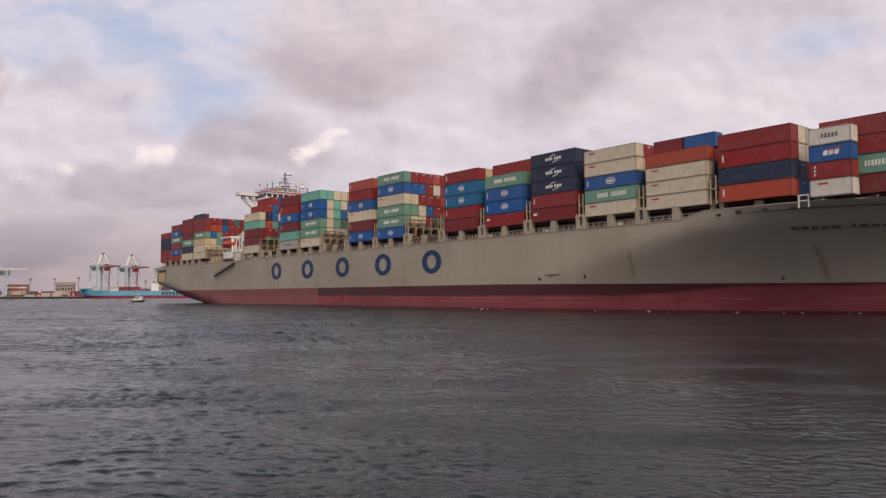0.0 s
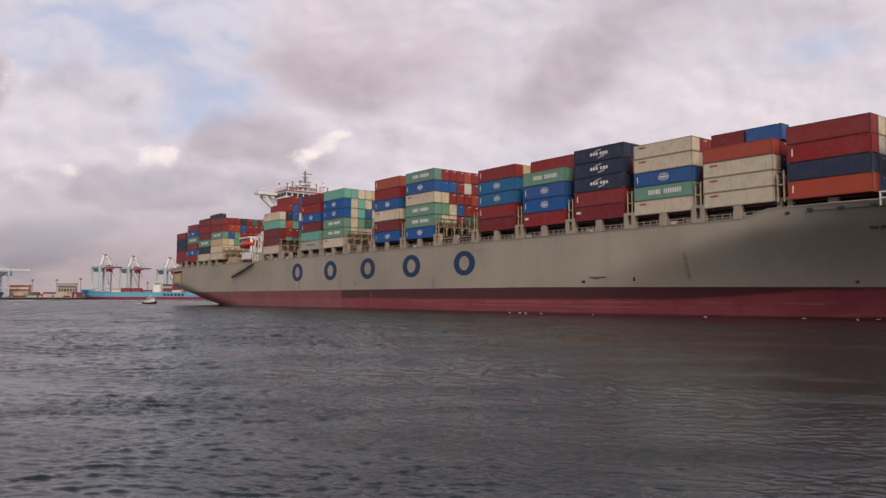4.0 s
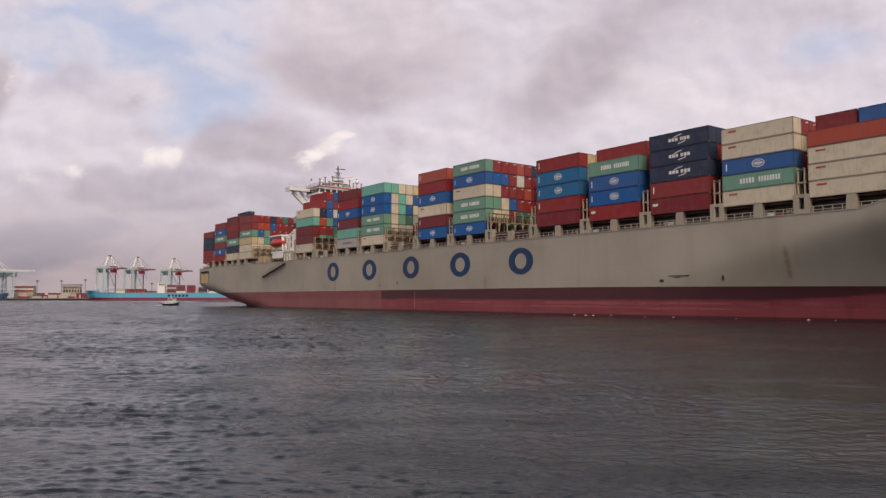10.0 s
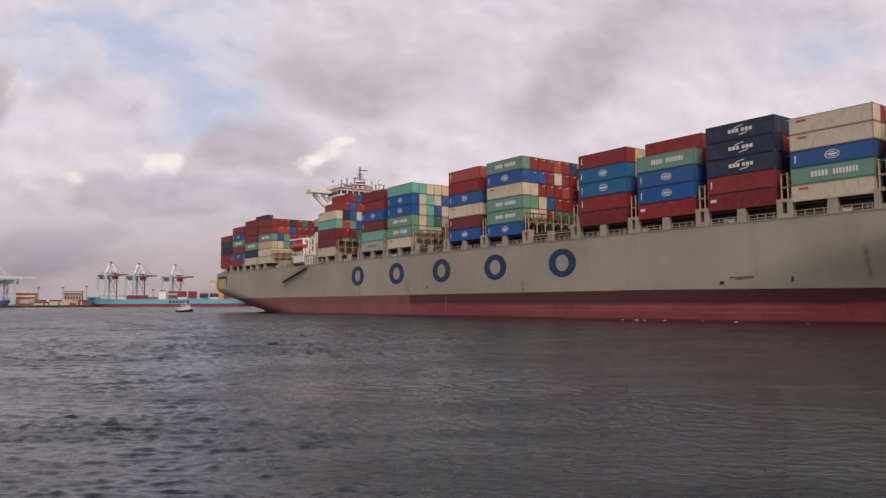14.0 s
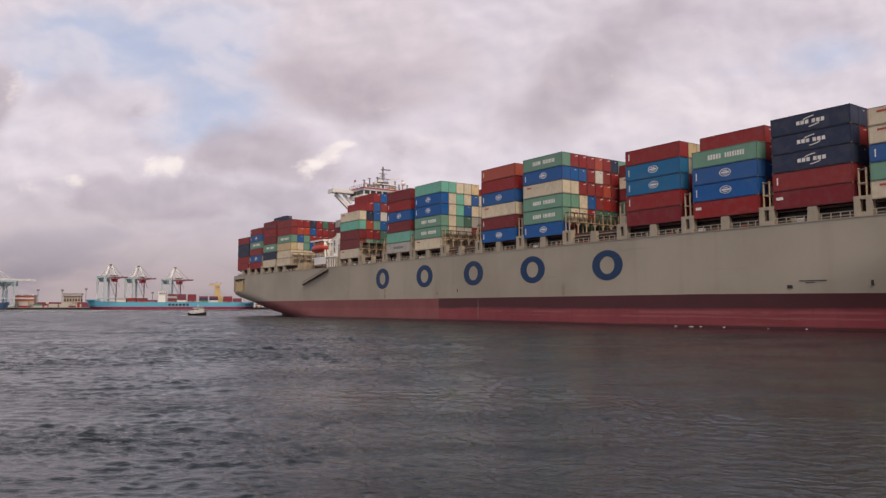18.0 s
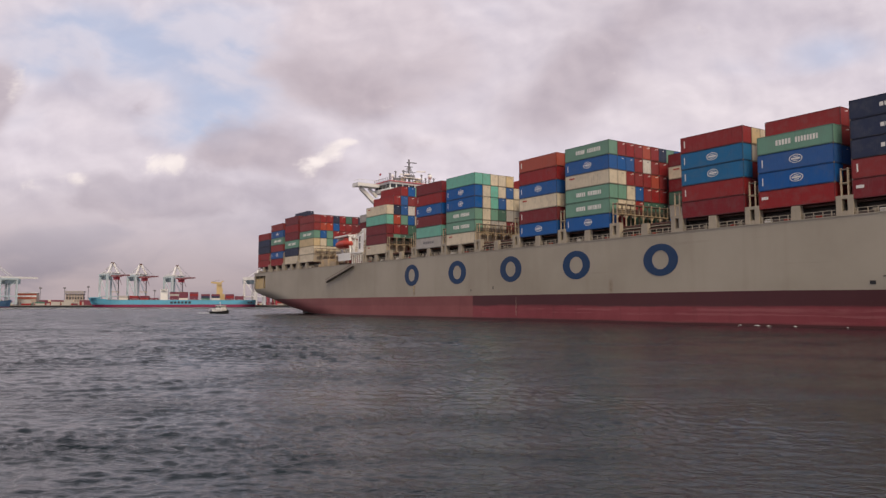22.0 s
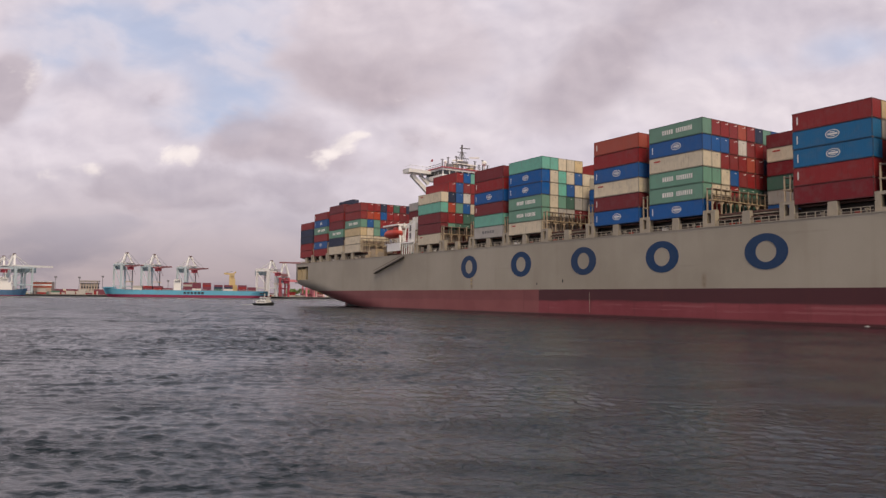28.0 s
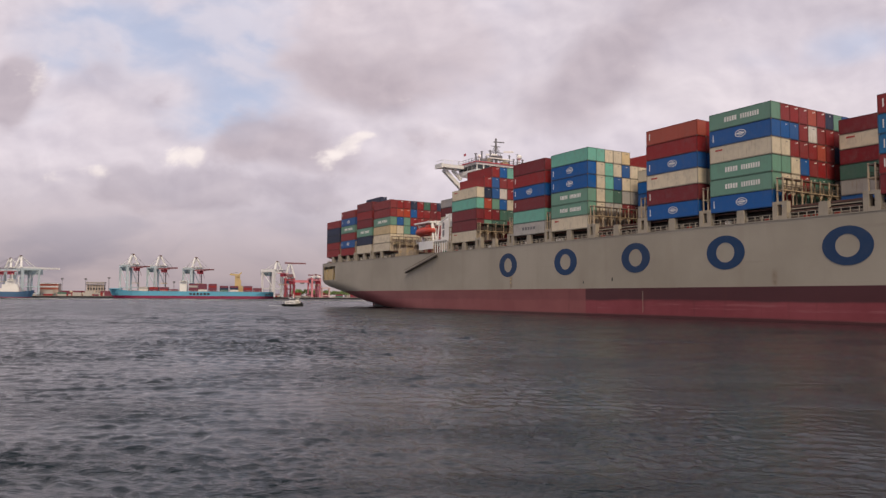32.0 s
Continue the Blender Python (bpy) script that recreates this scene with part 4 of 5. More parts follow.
    # fore deck fittings by the forward stack
    bars("deck_frame", [(113.6, 113.8, 0.9, 1.1, 16.4, 18.4), (115.1, 115.3, 0.9, 1.1, 16.4, 18.4), (113.8, 115.1, 0.9, 1.1, 18.2, 18.4), (113.8, 115.1, 0.9, 1.1, 17.4, 17.55)], MARK_WHITE, ship, "white tubular frame on deck")


make_deckhouse()


# ---- containers ----
WIDE, PITCH_Y = 2.438, 2.475
MESHES = {}
GROUP = "stacked shipping containers"
WORDS = {"red": "rust-red", "maroon": "dark maroon", "orange": "orange-red", "blue": "royal blue", "sea_blue": "sea blue", "navy": "navy blue", "green": "faded grey-green", "jade": "bright jade green", "cream": "dirty cream",
         "grey": "light grey", "white": "off-white", "sand": "sandy yellow", "bottle": "dull bottle green"}


def corrugated(bm, length, high):
    """Walls folded in shallow trapezoid waves between the corner posts, a flat roof and floor."""
    pitch, depth = 0.278, 0.016
    count = max(4, int((length - 0.3) / pitch))
    pitch = (length - 0.3) / count
    for y, s in ((0.03, 1), (WIDE - 0.03, -1)):
        profile = [(0.15, 0.0)]
        for k in range(count):
            x = 0.15 + k * pitch
            profile += [(x + pitch * 0.26, 0.0), (x + pitch * 0.50, depth), (x + pitch * 0.76, depth), (x + pitch, 0.0)]
        low = [bm.verts.new((x, y + s * d, 0.16)) for x, d in profile]
        top = [bm.verts.new((x, y + s * d, high - 0.10)) for x, d in profile]
        for a in range(len(profile) - 1):
            f = (low[a], low[a + 1], top[a + 1], top[a])
            bm.faces.new(f if s == 1 else f[::-1])
    for x, s in ((length - 0.03, -1), (0.03, 1)):
        profile = [(0.12, 0.0)]
        for k in range(8):
            y = 0.12 + k * (WIDE - 0.24) / 8
            w = (WIDE - 0.24) / 8
            profile += [(y + w * 0.26, 0.0), (y + w * 0.5, depth), (y + w * 0.76, depth), (y + w, 0.0)]
        low = [bm.verts.new((x + s * d, y, 0.16)) for y, d in profile]
        top = [bm.verts.new((x + s * d, y, high - 0.12)) for y, d in profile]
        for a in range(len(profile) - 1):
            f = (low[a], low[a + 1], top[a + 1], top[a])
            bm.faces.new(f if s == -1 else f[::-1])
    for z in (0.12, high - 0.03):
        bm.faces.new([bm.verts.new(p) for p in ((0.05, 0.05, z), (length - 0.05, 0.05, z), (length - 0.05, WIDE - 0.05, z), (0.05, WIDE - 0.05, z))])


def body_mesh(length, high, color):
    key = ("body", length, high, color)
    if key not in MESHES:
        bm = bmesh.new()
        corrugated(bm, length, high)
        me = bpy.data.meshes.new("body")
        bm.to_mesh(me)
        bm.free()
        me.materials.append(PAINT[color])
        MESHES[key] = me
    return MESHES[key]


def frame_mesh(length, high, color):
    key = ("frame", length, high, color)
    if key not in MESHES:
        bm = bmesh.new()
        for y0, y1 in ((0.0, 0.12), (WIDE - 0.12, WIDE)):
            box(bm, 0.17, length - 0.17, y0 + 0.012, y1 - 0.012, 0.012, 0.17)
            box(bm, 0.17, length - 0.17, y0 + 0.012, y1 - 0.03, high - 0.11, high - 0.012)
            for x0, x1 in ((0.012, 0.17), (length - 0.17, length - 0.012)):
                box(bm, x0, x1, y0 + 0.012, y1 + 0.02, 0.12, high - 0.12)
        for x0, x1 in ((0.012, 0.12), (length - 0.12, length - 0.012)):
            box(bm, x0, x1, 0.17, WIDE - 0.17, 0.012, 0.17)
            box(bm, x0, x1, 0.17, WIDE - 0.17, high - 0.13, high - 0.012)
        MESHES[key] = mesh_of("frame", bm, SHADED_EDGE[color])
    return MESHES[key]


def casting_mesh():
    if "casting" not in MESHES:
        bm = bmesh.new()
        box(bm, -0.089, 0.089, -0.081, 0.081, -0.059, 0.059)
        MESHES["casting"] = mesh_of("corner_casting", bm, CASTING)
    return MESHES["casting"]


def logo_pieces(kind, length, high):
    """Painted marks on the long side, as plain shapes: each a mesh of its own."""
    key = ("logo", kind, length, high)
    if key in MESHES:
        return MESHES[key]
    mid, mat, out = high * 0.52, MARK_WHITE, []
    y0, y1 = 0.004, 0.05

    def block(x0, x1, z0, z1, name="letter_bar"):
        bm = bmesh.new()
        box(bm, x0, x1, y0, y1, z0, z1)
        out.append((name, mesh_of(name, bm, mat)))

    if kind == "oval":
        cx = length * 0.52
        bm = bmesh.new()
        ring_shape(bm, cx, mid, 1.08, 0.66, 0.13, 0.10, y0, y1, 24)
        out.append(("emblem_ring", mesh_of("emblem_ring", bm, mat)))
        for z, w, h in ((0, 0.74, 0.14), (0.31, 0.40, 0.06), (-0.31, 0.40, 0.06)):
            block(cx - w, cx + w, mid + z - h, mid + z + h, "emblem_bar")
        block(0.72, 0.88, high * 0.28, high * 0.72, "small_mark")
    elif kind == "line":
        x = length * 0.26
        for k in range(5):
            block(x + k * 0.52, x + k * 0.52 + 0.36, mid - 0.42, mid + 0.42)
        x += 3.2
        for k in range(8):
            block(x + k * 0.46, x + k * 0.46 + 0.30, mid - 0.42, mid + 0.42)
    elif kind == "swoosh":
        x = length * 0.34
        for k in range(3):
            block(x + k * 0.68, x + k * 0.68 + 0.52, mid - 0.32, mid + 0.26)
            block(x + 2.4 + k * 0.68, x + 2.92 + k * 0.68, mid - 0.32, mid + 0.26)
        for s, cx, cz in ((1, x + 1.9, mid + 0.35), (-1, x + 2.7, mid - 0.42)):
            bm = bmesh.new()
            for k in range(6):
                a, b = k / 6, (k + 1) / 6
                beam(bm, (cx + s * (a - 0.5) * 1.6, 0.02, cz + s * 0.42 * a ** 0.6), (cx + s * (b - 0.5) * 1.6, 0.02, cz + s * 0.42 * b ** 0.6), 0.05, 0.15)
            out.append(("curved_stroke", mesh_of("curved_stroke", bm, mat)))
    elif kind == "stamp":
        mat = MARK_RED
        block(1.2, 2.65, high * 0.70, high * 0.70 + 0.28, "small_mark")
    elif kind == "tag":
        block(0.72, 0.92, high * 0.34, high * 0.76, "small_mark")
    elif kind == "plate":
        block(0.55, 1.65, high * 0.52, high * 0.68, "small_mark")
    elif kind == "ticks":
        for k in range(3):
            bm = bmesh.new()
            z = high * (0.22 + 0.22 * k)
            prism(bm, [(0.62 + 0.02 * k, z), (0.80 + 0.02 * k, z), (0.98 + 0.02 * k, z + 0.34), (0.74 + 0.02 * k, z + 0.34)], y0, y1)
            out.append(("small_mark", mesh_of("small_mark", bm, mat)))
    elif kind == "dark":
        mat = MARK_GREY
        x = length * 0.30
        for k in range(5):
            block(x + k * length * 0.085, x + k * length * 0.085 + length * 0.056, mid - 0.33, mid + 0.33)
    elif kind == "slant":
        x = length * 0.34
        for k in range(3):
            bm = bmesh.new()
            prism(bm, [(x + k * 0.8, mid - 0.42), (x + 0.62 + k * 0.8, mid - 0.42), (x + 0.78 + k * 0.8, mid + 0.3), (x + 0.16 + k * 0.8, mid + 0.3)], y0, y1)
            out.append(("letter_bar", mesh_of("letter_bar", bm, mat)))
    MESHES[key] = out
    return out


JITTER = random.Random(77)


def code_mesh(length, high, dark):
    """The owner's code on a box's end, as one plain bar."""
    key = ("code", length, high, dark)
    if key not in MESHES:
        bm = bmesh.new()
        box(bm, length - 0.05, length - 0.004, 1.35, 1.75, high - 0.55, high - 0.45)
        MESHES[key] = mesh_of("code_mark", bm, MARK_GREY if dark else MARK_WHITE)
    return MESHES[key]


def container(x, y, z, color, high, length=LONG, logo="", full=True):
    """One box with frame, corner castings and its marks."""
    ob = new("shipping_container")
    part("body", body_mesh(length, high, color), None, ob)
    part("frame", frame_mesh(length, high, color), None, ob)
    for cx in ((0.089, length - 0.089) if full else (length - 0.089,)):
        for cy in (0.081, WIDE - 0.081):
            for cz in (0.059, high - 0.059):
                part("corner_casting", casting_mesh(), None, ob, "", pose(cx, cy, cz))
    words = {"oval": " with a white oval emblem", "line": " with a row of white letter bars", "swoosh": " with white letter bars and a curved stroke", "stamp": " with a small red mark", "dark": " with dark letter bars",
             "slant": " with slanted white bars", "tag": " with a small white tag", "ticks": " with three slanted white ticks", "plate": " with a small white plate"}.get(logo, "")
    for name, me in logo_pieces(logo, length, high) if logo else ():
        part(name, me, None, ob)
    pale = color in ("cream", "grey", "white", "sand", "jade", "green")
    if not full and length > 7 and y > 1:
        part("code_mark", code_mesh(length, high, pale), None, ob, "small code mark as a plain bar")
    if logo == "slant":
        bm = bmesh.new()
        box(bm, length * 0.34 + 0.3, length * 0.34 + 2.9, 0.004, 0.05, high * 0.70, high * 0.76)
        part("stroke", bm, MARK_RED, ob, "red stroke")
    if length > 7 and color in ("red", "orange", "maroon") and y > 1:
        bm = bmesh.new()
        box(bm, length - 0.03, length - 0.004, 1.8, 2.1, high - 0.5, high - 0.3)
        part("placard", bm, MARK_WHITE, ob, "small white placard")
    tagged(ob, f"{'short ' if length < 7 else ''}{WORDS[color]} steel container{words or ', stacked on the ship'}", "container", GROUP)
    return riding(ob, pose(x + JITTER.uniform(-0.05, 0.05), y + JITTER.uniform(-0.02, 0.02), z))


HC, STD = 2.896, 2.591
# bay: tier height, outer column from the top down as colour:mark
OUTER = {
    "A1": (2.66, "red navy navy red red"), "A2": (2.66, "red:tag blue:oval green:line red blue:oval red"), "A3": (HC, "maroon red maroon green:line navy cream"),
    "A4": (2.76, "red red green:line sand cream cream"), "B0": (2.87, "cream:stamp jade maroon maroon cream:stamp"), "B1": (HC, "maroon red:tag blue:oval maroon:tag jade grey:dark"),
    "B2": (HC, "jade blue:oval blue:oval green:line green:line cream:stamp"), "C1": (HC, "orange:tag red blue:oval cream:stamp maroon:tag blue:oval"),
    "C2": (HC, "green:line blue:oval cream:stamp green:line green:line blue:oval"), "D1": (2.86, "red:tag sea_blue:oval sea_blue:oval red:tag maroon"),
    "D2": (HC, "green:line blue:oval blue:oval red:plate"), "E1": (2.86, "navy:swoosh navy:swoosh navy:swoosh red:tag maroon:plate"), "E2": (STD, "cream:stamp cream:stamp blue:oval green:line cream:stamp"),
    "F1": (2.54, "orange cream:stamp cream:stamp cream:stamp"), "F2": (2.83, "red red:tag navy orange:tag"),
}
# what the open ends show, column by column inboard, each from the top down
ENDS = {
    "C2": ("red blue cream green cream red", "red blue red cream cream bottle", "red red red blue red green", "orange white red red bottle bottle", "red red orange red bottle bottle", "navy red red red bottle grey",
           "green maroon navy red grey grey", "blue maroon navy red grey bottle", "red maroon red maroon red red"),
    "B2": ("jade cream cream cream cream cream", "cream jade jade green grey cream", "cream cream blue bottle grey grey", "sand blue cream grey maroon grey", "- cream cream grey maroon maroon", "- cream cream blue maroon red"),
    "A4": ("red orange blue cream cream cream", "red orange green green cream cream", "navy blue red blue cream cream", "red red red red cream grey", "bottle red red red grey red", "maroon maroon red white cream red", "navy maroon red maroon red red"),
    "B0": ("red navy orange red green cream", "red blue blue green maroon bottle cream", "blue red white blue bottle bottle red", "jade red red cream bottle maroon red", "red maroon red red red red red"),
    "D1": ("sand grey red red red", "cream cream red red red"),
    "D2": ("red red blue red red", "red red navy red maroon"),
    "E1": ("navy red navy red red", "red red blue red red"), "E2": ("red cream maroon red blue", "red red cream red red"),
    "F1": ("red navy cream red",), "F2": ("cream white navy blue", "grey cream maroon blue"),
    "C1": ("red red blue cream red red",), "B1": ("red red red blue red red",), "A3": ("red maroon red red navy cream", "red blue red red red red", "red blue red red red red"), "A2": ("red red blue red red red", "maroon red red navy red red", "red red maroon red red red", "navy navy red red blue red red red"), "A1": ("red red navy red maroon",),
}
random.seed(11)


def stack_bays():
    for bay, (high, text) in OUTER.items():
        x = BAYS[bay]
        cells = [c.split(":") + [""] for c in text.split()]
        for k, (color, logo, *_) in enumerate(reversed(cells)):
            container(x, 0.30, BOX_Z + k * high, color, high - 0.05, LONG, logo)
        for c, column in enumerate(ENDS.get(bay, ())):
            for k, color in enumerate(reversed(column.split())):
                if color != "-":
                    container(x, 0.30 + PITCH_Y * (c + 1), BOX_Z + k * high, color, high - 0.05, LONG, "line" if color == "green" and c == 0 else "", False)
    # two short boxes on top of the second row
    container(86.6, 0.30 + PITCH_Y, BOX_Z + 4 * 2.54 + 0.01, "maroon", STD, 6.06)
    container(92.9, 0.30 + PITCH_Y, BOX_Z + 4 * 2.54 + 0.01, "blue", STD, 6.06)
    # the forward short stack and the long one behind it
    for k, (color, logo) in enumerate((("white", "stamp"), ("red", "ticks"), ("blue", "slant"), ("white", "dark"))):
        container(115.6, 0.6, 17.75 + k * STD, color, STD - 0.05, 6.06, logo)
    for k, (color, logo) in enumerate((("maroon", "tag"), ("green", "line"), ("red", "tag"), ("red", ""))):
        container(116.0, 3.4, 17.9 + k * HC, color, HC - 0.05, LONG, logo)
    # inner stacks in the bays whose outer rows are empty
    for c in range(6, 9):
        for k, color in enumerate(("blue", "grey", "bottle", "maroon", "cream", "maroon")):
            container(14.1, 0.30 + PITCH_Y * c, BOX_Z + k * STD, color if c == 6 else random.choice(("red", "cream", "blue")), STD - 0.05, LONG, "stamp" if color == "cream" else "", False)
    for c in range(5, 7):
        for k, color in enumerate(("red", "grey", "blue", "blue", "cream")):
            container(-29.6, 0.30 + PITCH_Y * c, BOX_Z + k * STD, color, STD - 0.05, LONG, "", False)
    for c in range(4, 5):
        for k, color in enumerate(("cream", "cream", "maroon", "cream", "maroon", "grey")):
            container(-109.6, 0.30 + PITCH_Y * c, BOX_Z - 0.4 + k * STD, color, STD - 0.05, LONG, "", False)


stack_bays()


def make_cargo():
    """The rest of the cargo, deep inside the stacks."""
    names = ["red", "maroon", "blue", "cream", "green", "navy", "orange", "grey"]
    bm = bmesh.new()
    for bay, (high, text) in OUTER.items():
        count, first = len(text.split()), 1 + len(ENDS.get(bay, ()))
        for c in range(first, 16):
            for k in range(count - (1 if bay in ("A1",) else 0)):
                y, z = 0.30 + PITCH_Y * c, BOX_Z + k * high
                box(bm, BAYS[bay] + 0.02, BAYS[bay] + LONG - 0.02, y, y + WIDE, z, z + high - 0.02, random.randrange(len(names)))
    for x, c0, count in ((14.1, 9, 6), (-29.6, 7, 5)):
        for c in range(c0, 16):
            for k in range(count):
                y, z = 0.30 + PITCH_Y * c, BOX_Z + k * STD
                box(bm, x + 0.02, x + LONG - 0.02, y, y + WIDE, z, z + STD - 0.02, random.randrange(len(names)))
    ob = new("container_cargo", mesh_of("container_cargo", bm, *[PAINT[k] for k in names]))
    tagged(ob, "more steel containers in mixed colours, deep in the stacks", "containers", kind="stuff")
    riding(ob, pose(0, 0, 0))


make_cargo()


def make_foam_line():
    """Small white crests along the waterline, and the wash at the stern."""
    rng = random.Random(4)
    bm = bmesh.new()
    for k in range(15):
        x = rng.uniform(35, 120) if k % 3 else rng.choice((58, 84, 104)) + rng.gauss(0, 2.5)
        y = HALF - breadth(x, 0) - rng.uniform(0.15, 1.2)
        w, d = rng.uniform(0.15, 0.75), rng.uniform(0.05, 0.12)
        ring = [bm.verts.new((x + w * math.cos(a) * rng.uniform(0.6, 1.1), y + d * math.sin(a) * rng.uniform(0.6, 1.1), 0.12)) for a in [i * math.pi / 4 for i in range(8)]]
        tip = bm.verts.new((x, y, 0.12 + rng.uniform(0.03, 0.12)))
        for i in range(8):
            bm.faces.new((ring[i], ring[(i + 1) % 8], tip))
    ob = new("foam", mesh_of("foam", bm, FOAM_AND_SHEEN))
    tagged(ob, "small white foam crests along the ship's waterline", "foam", kind="stuff")
    riding(ob, pose(0, 0, 0))


make_foam_line()


# ---- the far shore ----
SHORE = Matrix(((0.34202, -0.93969, 0, -1108.8), (0.93969, 0.34202, 0, 403.6), (0, 0, 1, 0), (0, 0, 0, 1)))     # x along the quay, y away from the water


def shore_thing(name, label, category, x, y=0.0, z=0.0, turn=0.0, group=""):
    ob = new(name)
    ob.matrix_basis = SHORE @ pose(x * (1 + y / 1180), y, z, 0, 0, turn)
    return tagged(ob, label, category, group)


QUAY_Z = 3.0


def make_shore():
    bm = bmesh.new()
    box(bm, -900, 420, 0, 900, -2, QUAY_Z)
    ob = new("quay", mesh_of("quay", bm, CONCRETE))
    ob.matrix_basis = SHORE @ pose(0, 14, 0)
    tagged(ob, "grey concrete container quay", "quay", kind="structure")
    bm = bmesh.new()
    box(bm, -900, 420, -0.6, 0, 0.6, 2.4)
    fender = new("quay_fender", mesh_of("quay_fender", bm, RUBBER))
    fender.matrix_basis = SHORE @ pose(0, 13.9, 0)
    tagged(fender, "black rubber fender strip along the quay", "fender", kind="structure")


make_shore()


def make_far_slick():
    """Long pale flat shapes before the quay: the sheen of calm water, put in as colour."""
    r = random.Random(9)
    bm = bmesh.new()
    for k in range(260):
        x, y = r.uniform(-430, 160), r.uniform(-520, -330)
        w, d = r.uniform(15, 45), r.uniform(3, 11)
        low = [bm.verts.new((x + w * math.cos(a) * r.uniform(0.7, 1.1), y + d * math.sin(a) * r.uniform(0.6, 1.1), 0.14)) for a in [i * math.pi / 5 for i in range(10)]]
        bm.faces.new(low)
    ob = new("foam_streaks", mesh_of("foam_streaks", bm, FOAM_AND_SHEEN))
    ob.matrix_basis = SHORE
    tagged(ob, "long pale streaks painted for sheen on the far water", "foam", kind="stuff")


make_far_slick()


def quay_crane(x, y, paint_legs, paint_boom, label, wide=16.0, portal=46.0, apex=66.0, out=40.0, back=22.0, turn=0.0, lift=0.0, thick=2.9, slender=False):
    """A ship-to-shore gantry crane: four legs, sills, portal beams, boom, apex frame, stays and cab."""
    c = shore_thing("quay_crane", label, "crane", x, y, QUAY_Z, turn, "quay cranes")
    h, top = wide / 2, portal - QUAY_Z
    for sx in (-h, h):
        for sy in (0, 24):
            slim = slender and sx > 0 and sy == 0
            sticks("leg", [((sx, sy, 0), (sx, sy, top), 1.2 if slim else thick if sy == 0 else 2.3)], CRANE_DARK if slim else paint_legs, c)
            bars("bogie", [(sx - 2.2, sx + 2.2, sy - 0.9, sy + 0.9, 0, 1.8)], CRANE_DARK, c)
        sticks("sill_beam", [((sx, 0, 3), (sx, 24, 3), 1.6)], paint_legs, c)
        sticks("portal_beam", [((sx, 0, 13), (sx, 24, 13), 1.6)], paint_legs, c)
        sticks("side_brace", [((sx, 0, 14), (sx, 24, top - 2), 0.9)], paint_legs, c)
        sticks("top_beam", [((sx, -2, top), (sx, 26, top), 2.4)], paint_legs, c)
    for sy in (0, 24):
        sticks("cross_beam", [((-h, sy, top - 1), (h, sy, top - 1), 1.8)], paint_legs, c)
        sticks("cross_beam", [((-h, sy, 13), (h, sy, 13), 1.5)], paint_legs, c)
    tip = (-out, top - 2.0 + lift)
    for sx in (-3, 3):
        sticks("boom", [((sx, 0, top - 2.0), (sx, tip[0], tip[1]), 1.9)], paint_boom, c, "boom girder")
        sticks("back_girder", [((sx, 0, top + 2.5), (sx, 24 + back, top + 2.5), 2.4)], CRANE_WHITE, c)
        sticks("apex_leg", [((sx * 2.5, -1, top + 2), (sx * 0.4, 2, apex - QUAY_Z - 1.5), 2.7)], CRANE_WHITE, c)
        sticks("apex_brace", [((sx * 2, 22, top + 2), (sx * 0.4, 2, apex - QUAY_Z - 1.5), 0.7)], CRANE_WHITE, c)
        sticks("stay", [((sx, 1, apex - QUAY_Z - 1), (sx, tip[0] * 0.75, top - 1.5 + lift * 0.75), 0.32)], CRANE_DARK, c)
    sticks("apex_head", [((-1.9, 2, apex - QUAY_Z - 1), (1.9, 2, apex - QUAY_Z - 1), 2.6)], DECK, c)
    bars("machine_house", [(-5, 5, 16, 32, top - 7.0, top + 0.6)], CRANE_SLATE, c, "machinery house")
    bars("operator_cab", [(-3.4, 3.4, -14.5, -8, top - 8.0, top - 3.0)], CRANE_RED, c, "operator's cab")
    bars("hoist_frame", [(-5.5, 5.5, -18, -6, top - 3.6, top - 2.9)], CRANE_PINK, c)
    sticks("festoon", [((4.5, -8, top - 3), (6.5, -14, top - 15), 0.4), ((-4.5, -8, top - 3), (1.5, -14, top - 15), 0.4)], CRANE_MAROON, c)
    bars("trolley", [(-4, 4, -14, -7, top + 0.6, top + 1.8)], CRANE_DARK, c)
    sticks("spreader_cable", [((0, -10, top + 0.6), (0, -10, 20), 0.3)], CRANE_DARK, c)
    bars("spreader", [(-6, 6, -11, -9, 19.2, 20)], YELLOW, c)
    return c


BLUE_LABEL = "pale blue and white quay crane with red cab"
for x, apex in ((-117.6, 66.5), (-79.5, 65.0), (-28.5, 63.5)):
    quay_crane(x, 17, PALE_BLUE, CRANE_MAROON, BLUE_LABEL, 17, apex - 18, apex, 44, 8, 31, slender=True)
quay_crane(-268, 24, PALE_BLUE, PALE_BLUE, "pale blue quay crane, its boom lowered", 20, 41, 61, 38, 34, -50)
quay_crane(-281, 40, PALE_BLUE, CRANE_WHITE, "pale blue quay crane behind another", 20, 41, 58, 38, 30, -50)
quay_crane(92.5, -2, CRANE_WHITE, CRANE_WHITE, "white quay crane beside the turquoise ship's stern", 18, 43, 59, 10, 8, 42, 0.0, 3.9)
tall = quay_crane(111, 20, CRANE_RED, CRANE_MAROON, "tall red quay crane with its jib on top", 14, 32, 58, 6, 4, 8)
bars("top_jib", [(-8, 26, 0, 2.6, 53.2, 55.4)], CRANE_MAROON, tall, "dark red jib")
bars("winch_house", [(-7, 5, -2, 8, 32, 36.5)], CRANE_MAROON, tall)
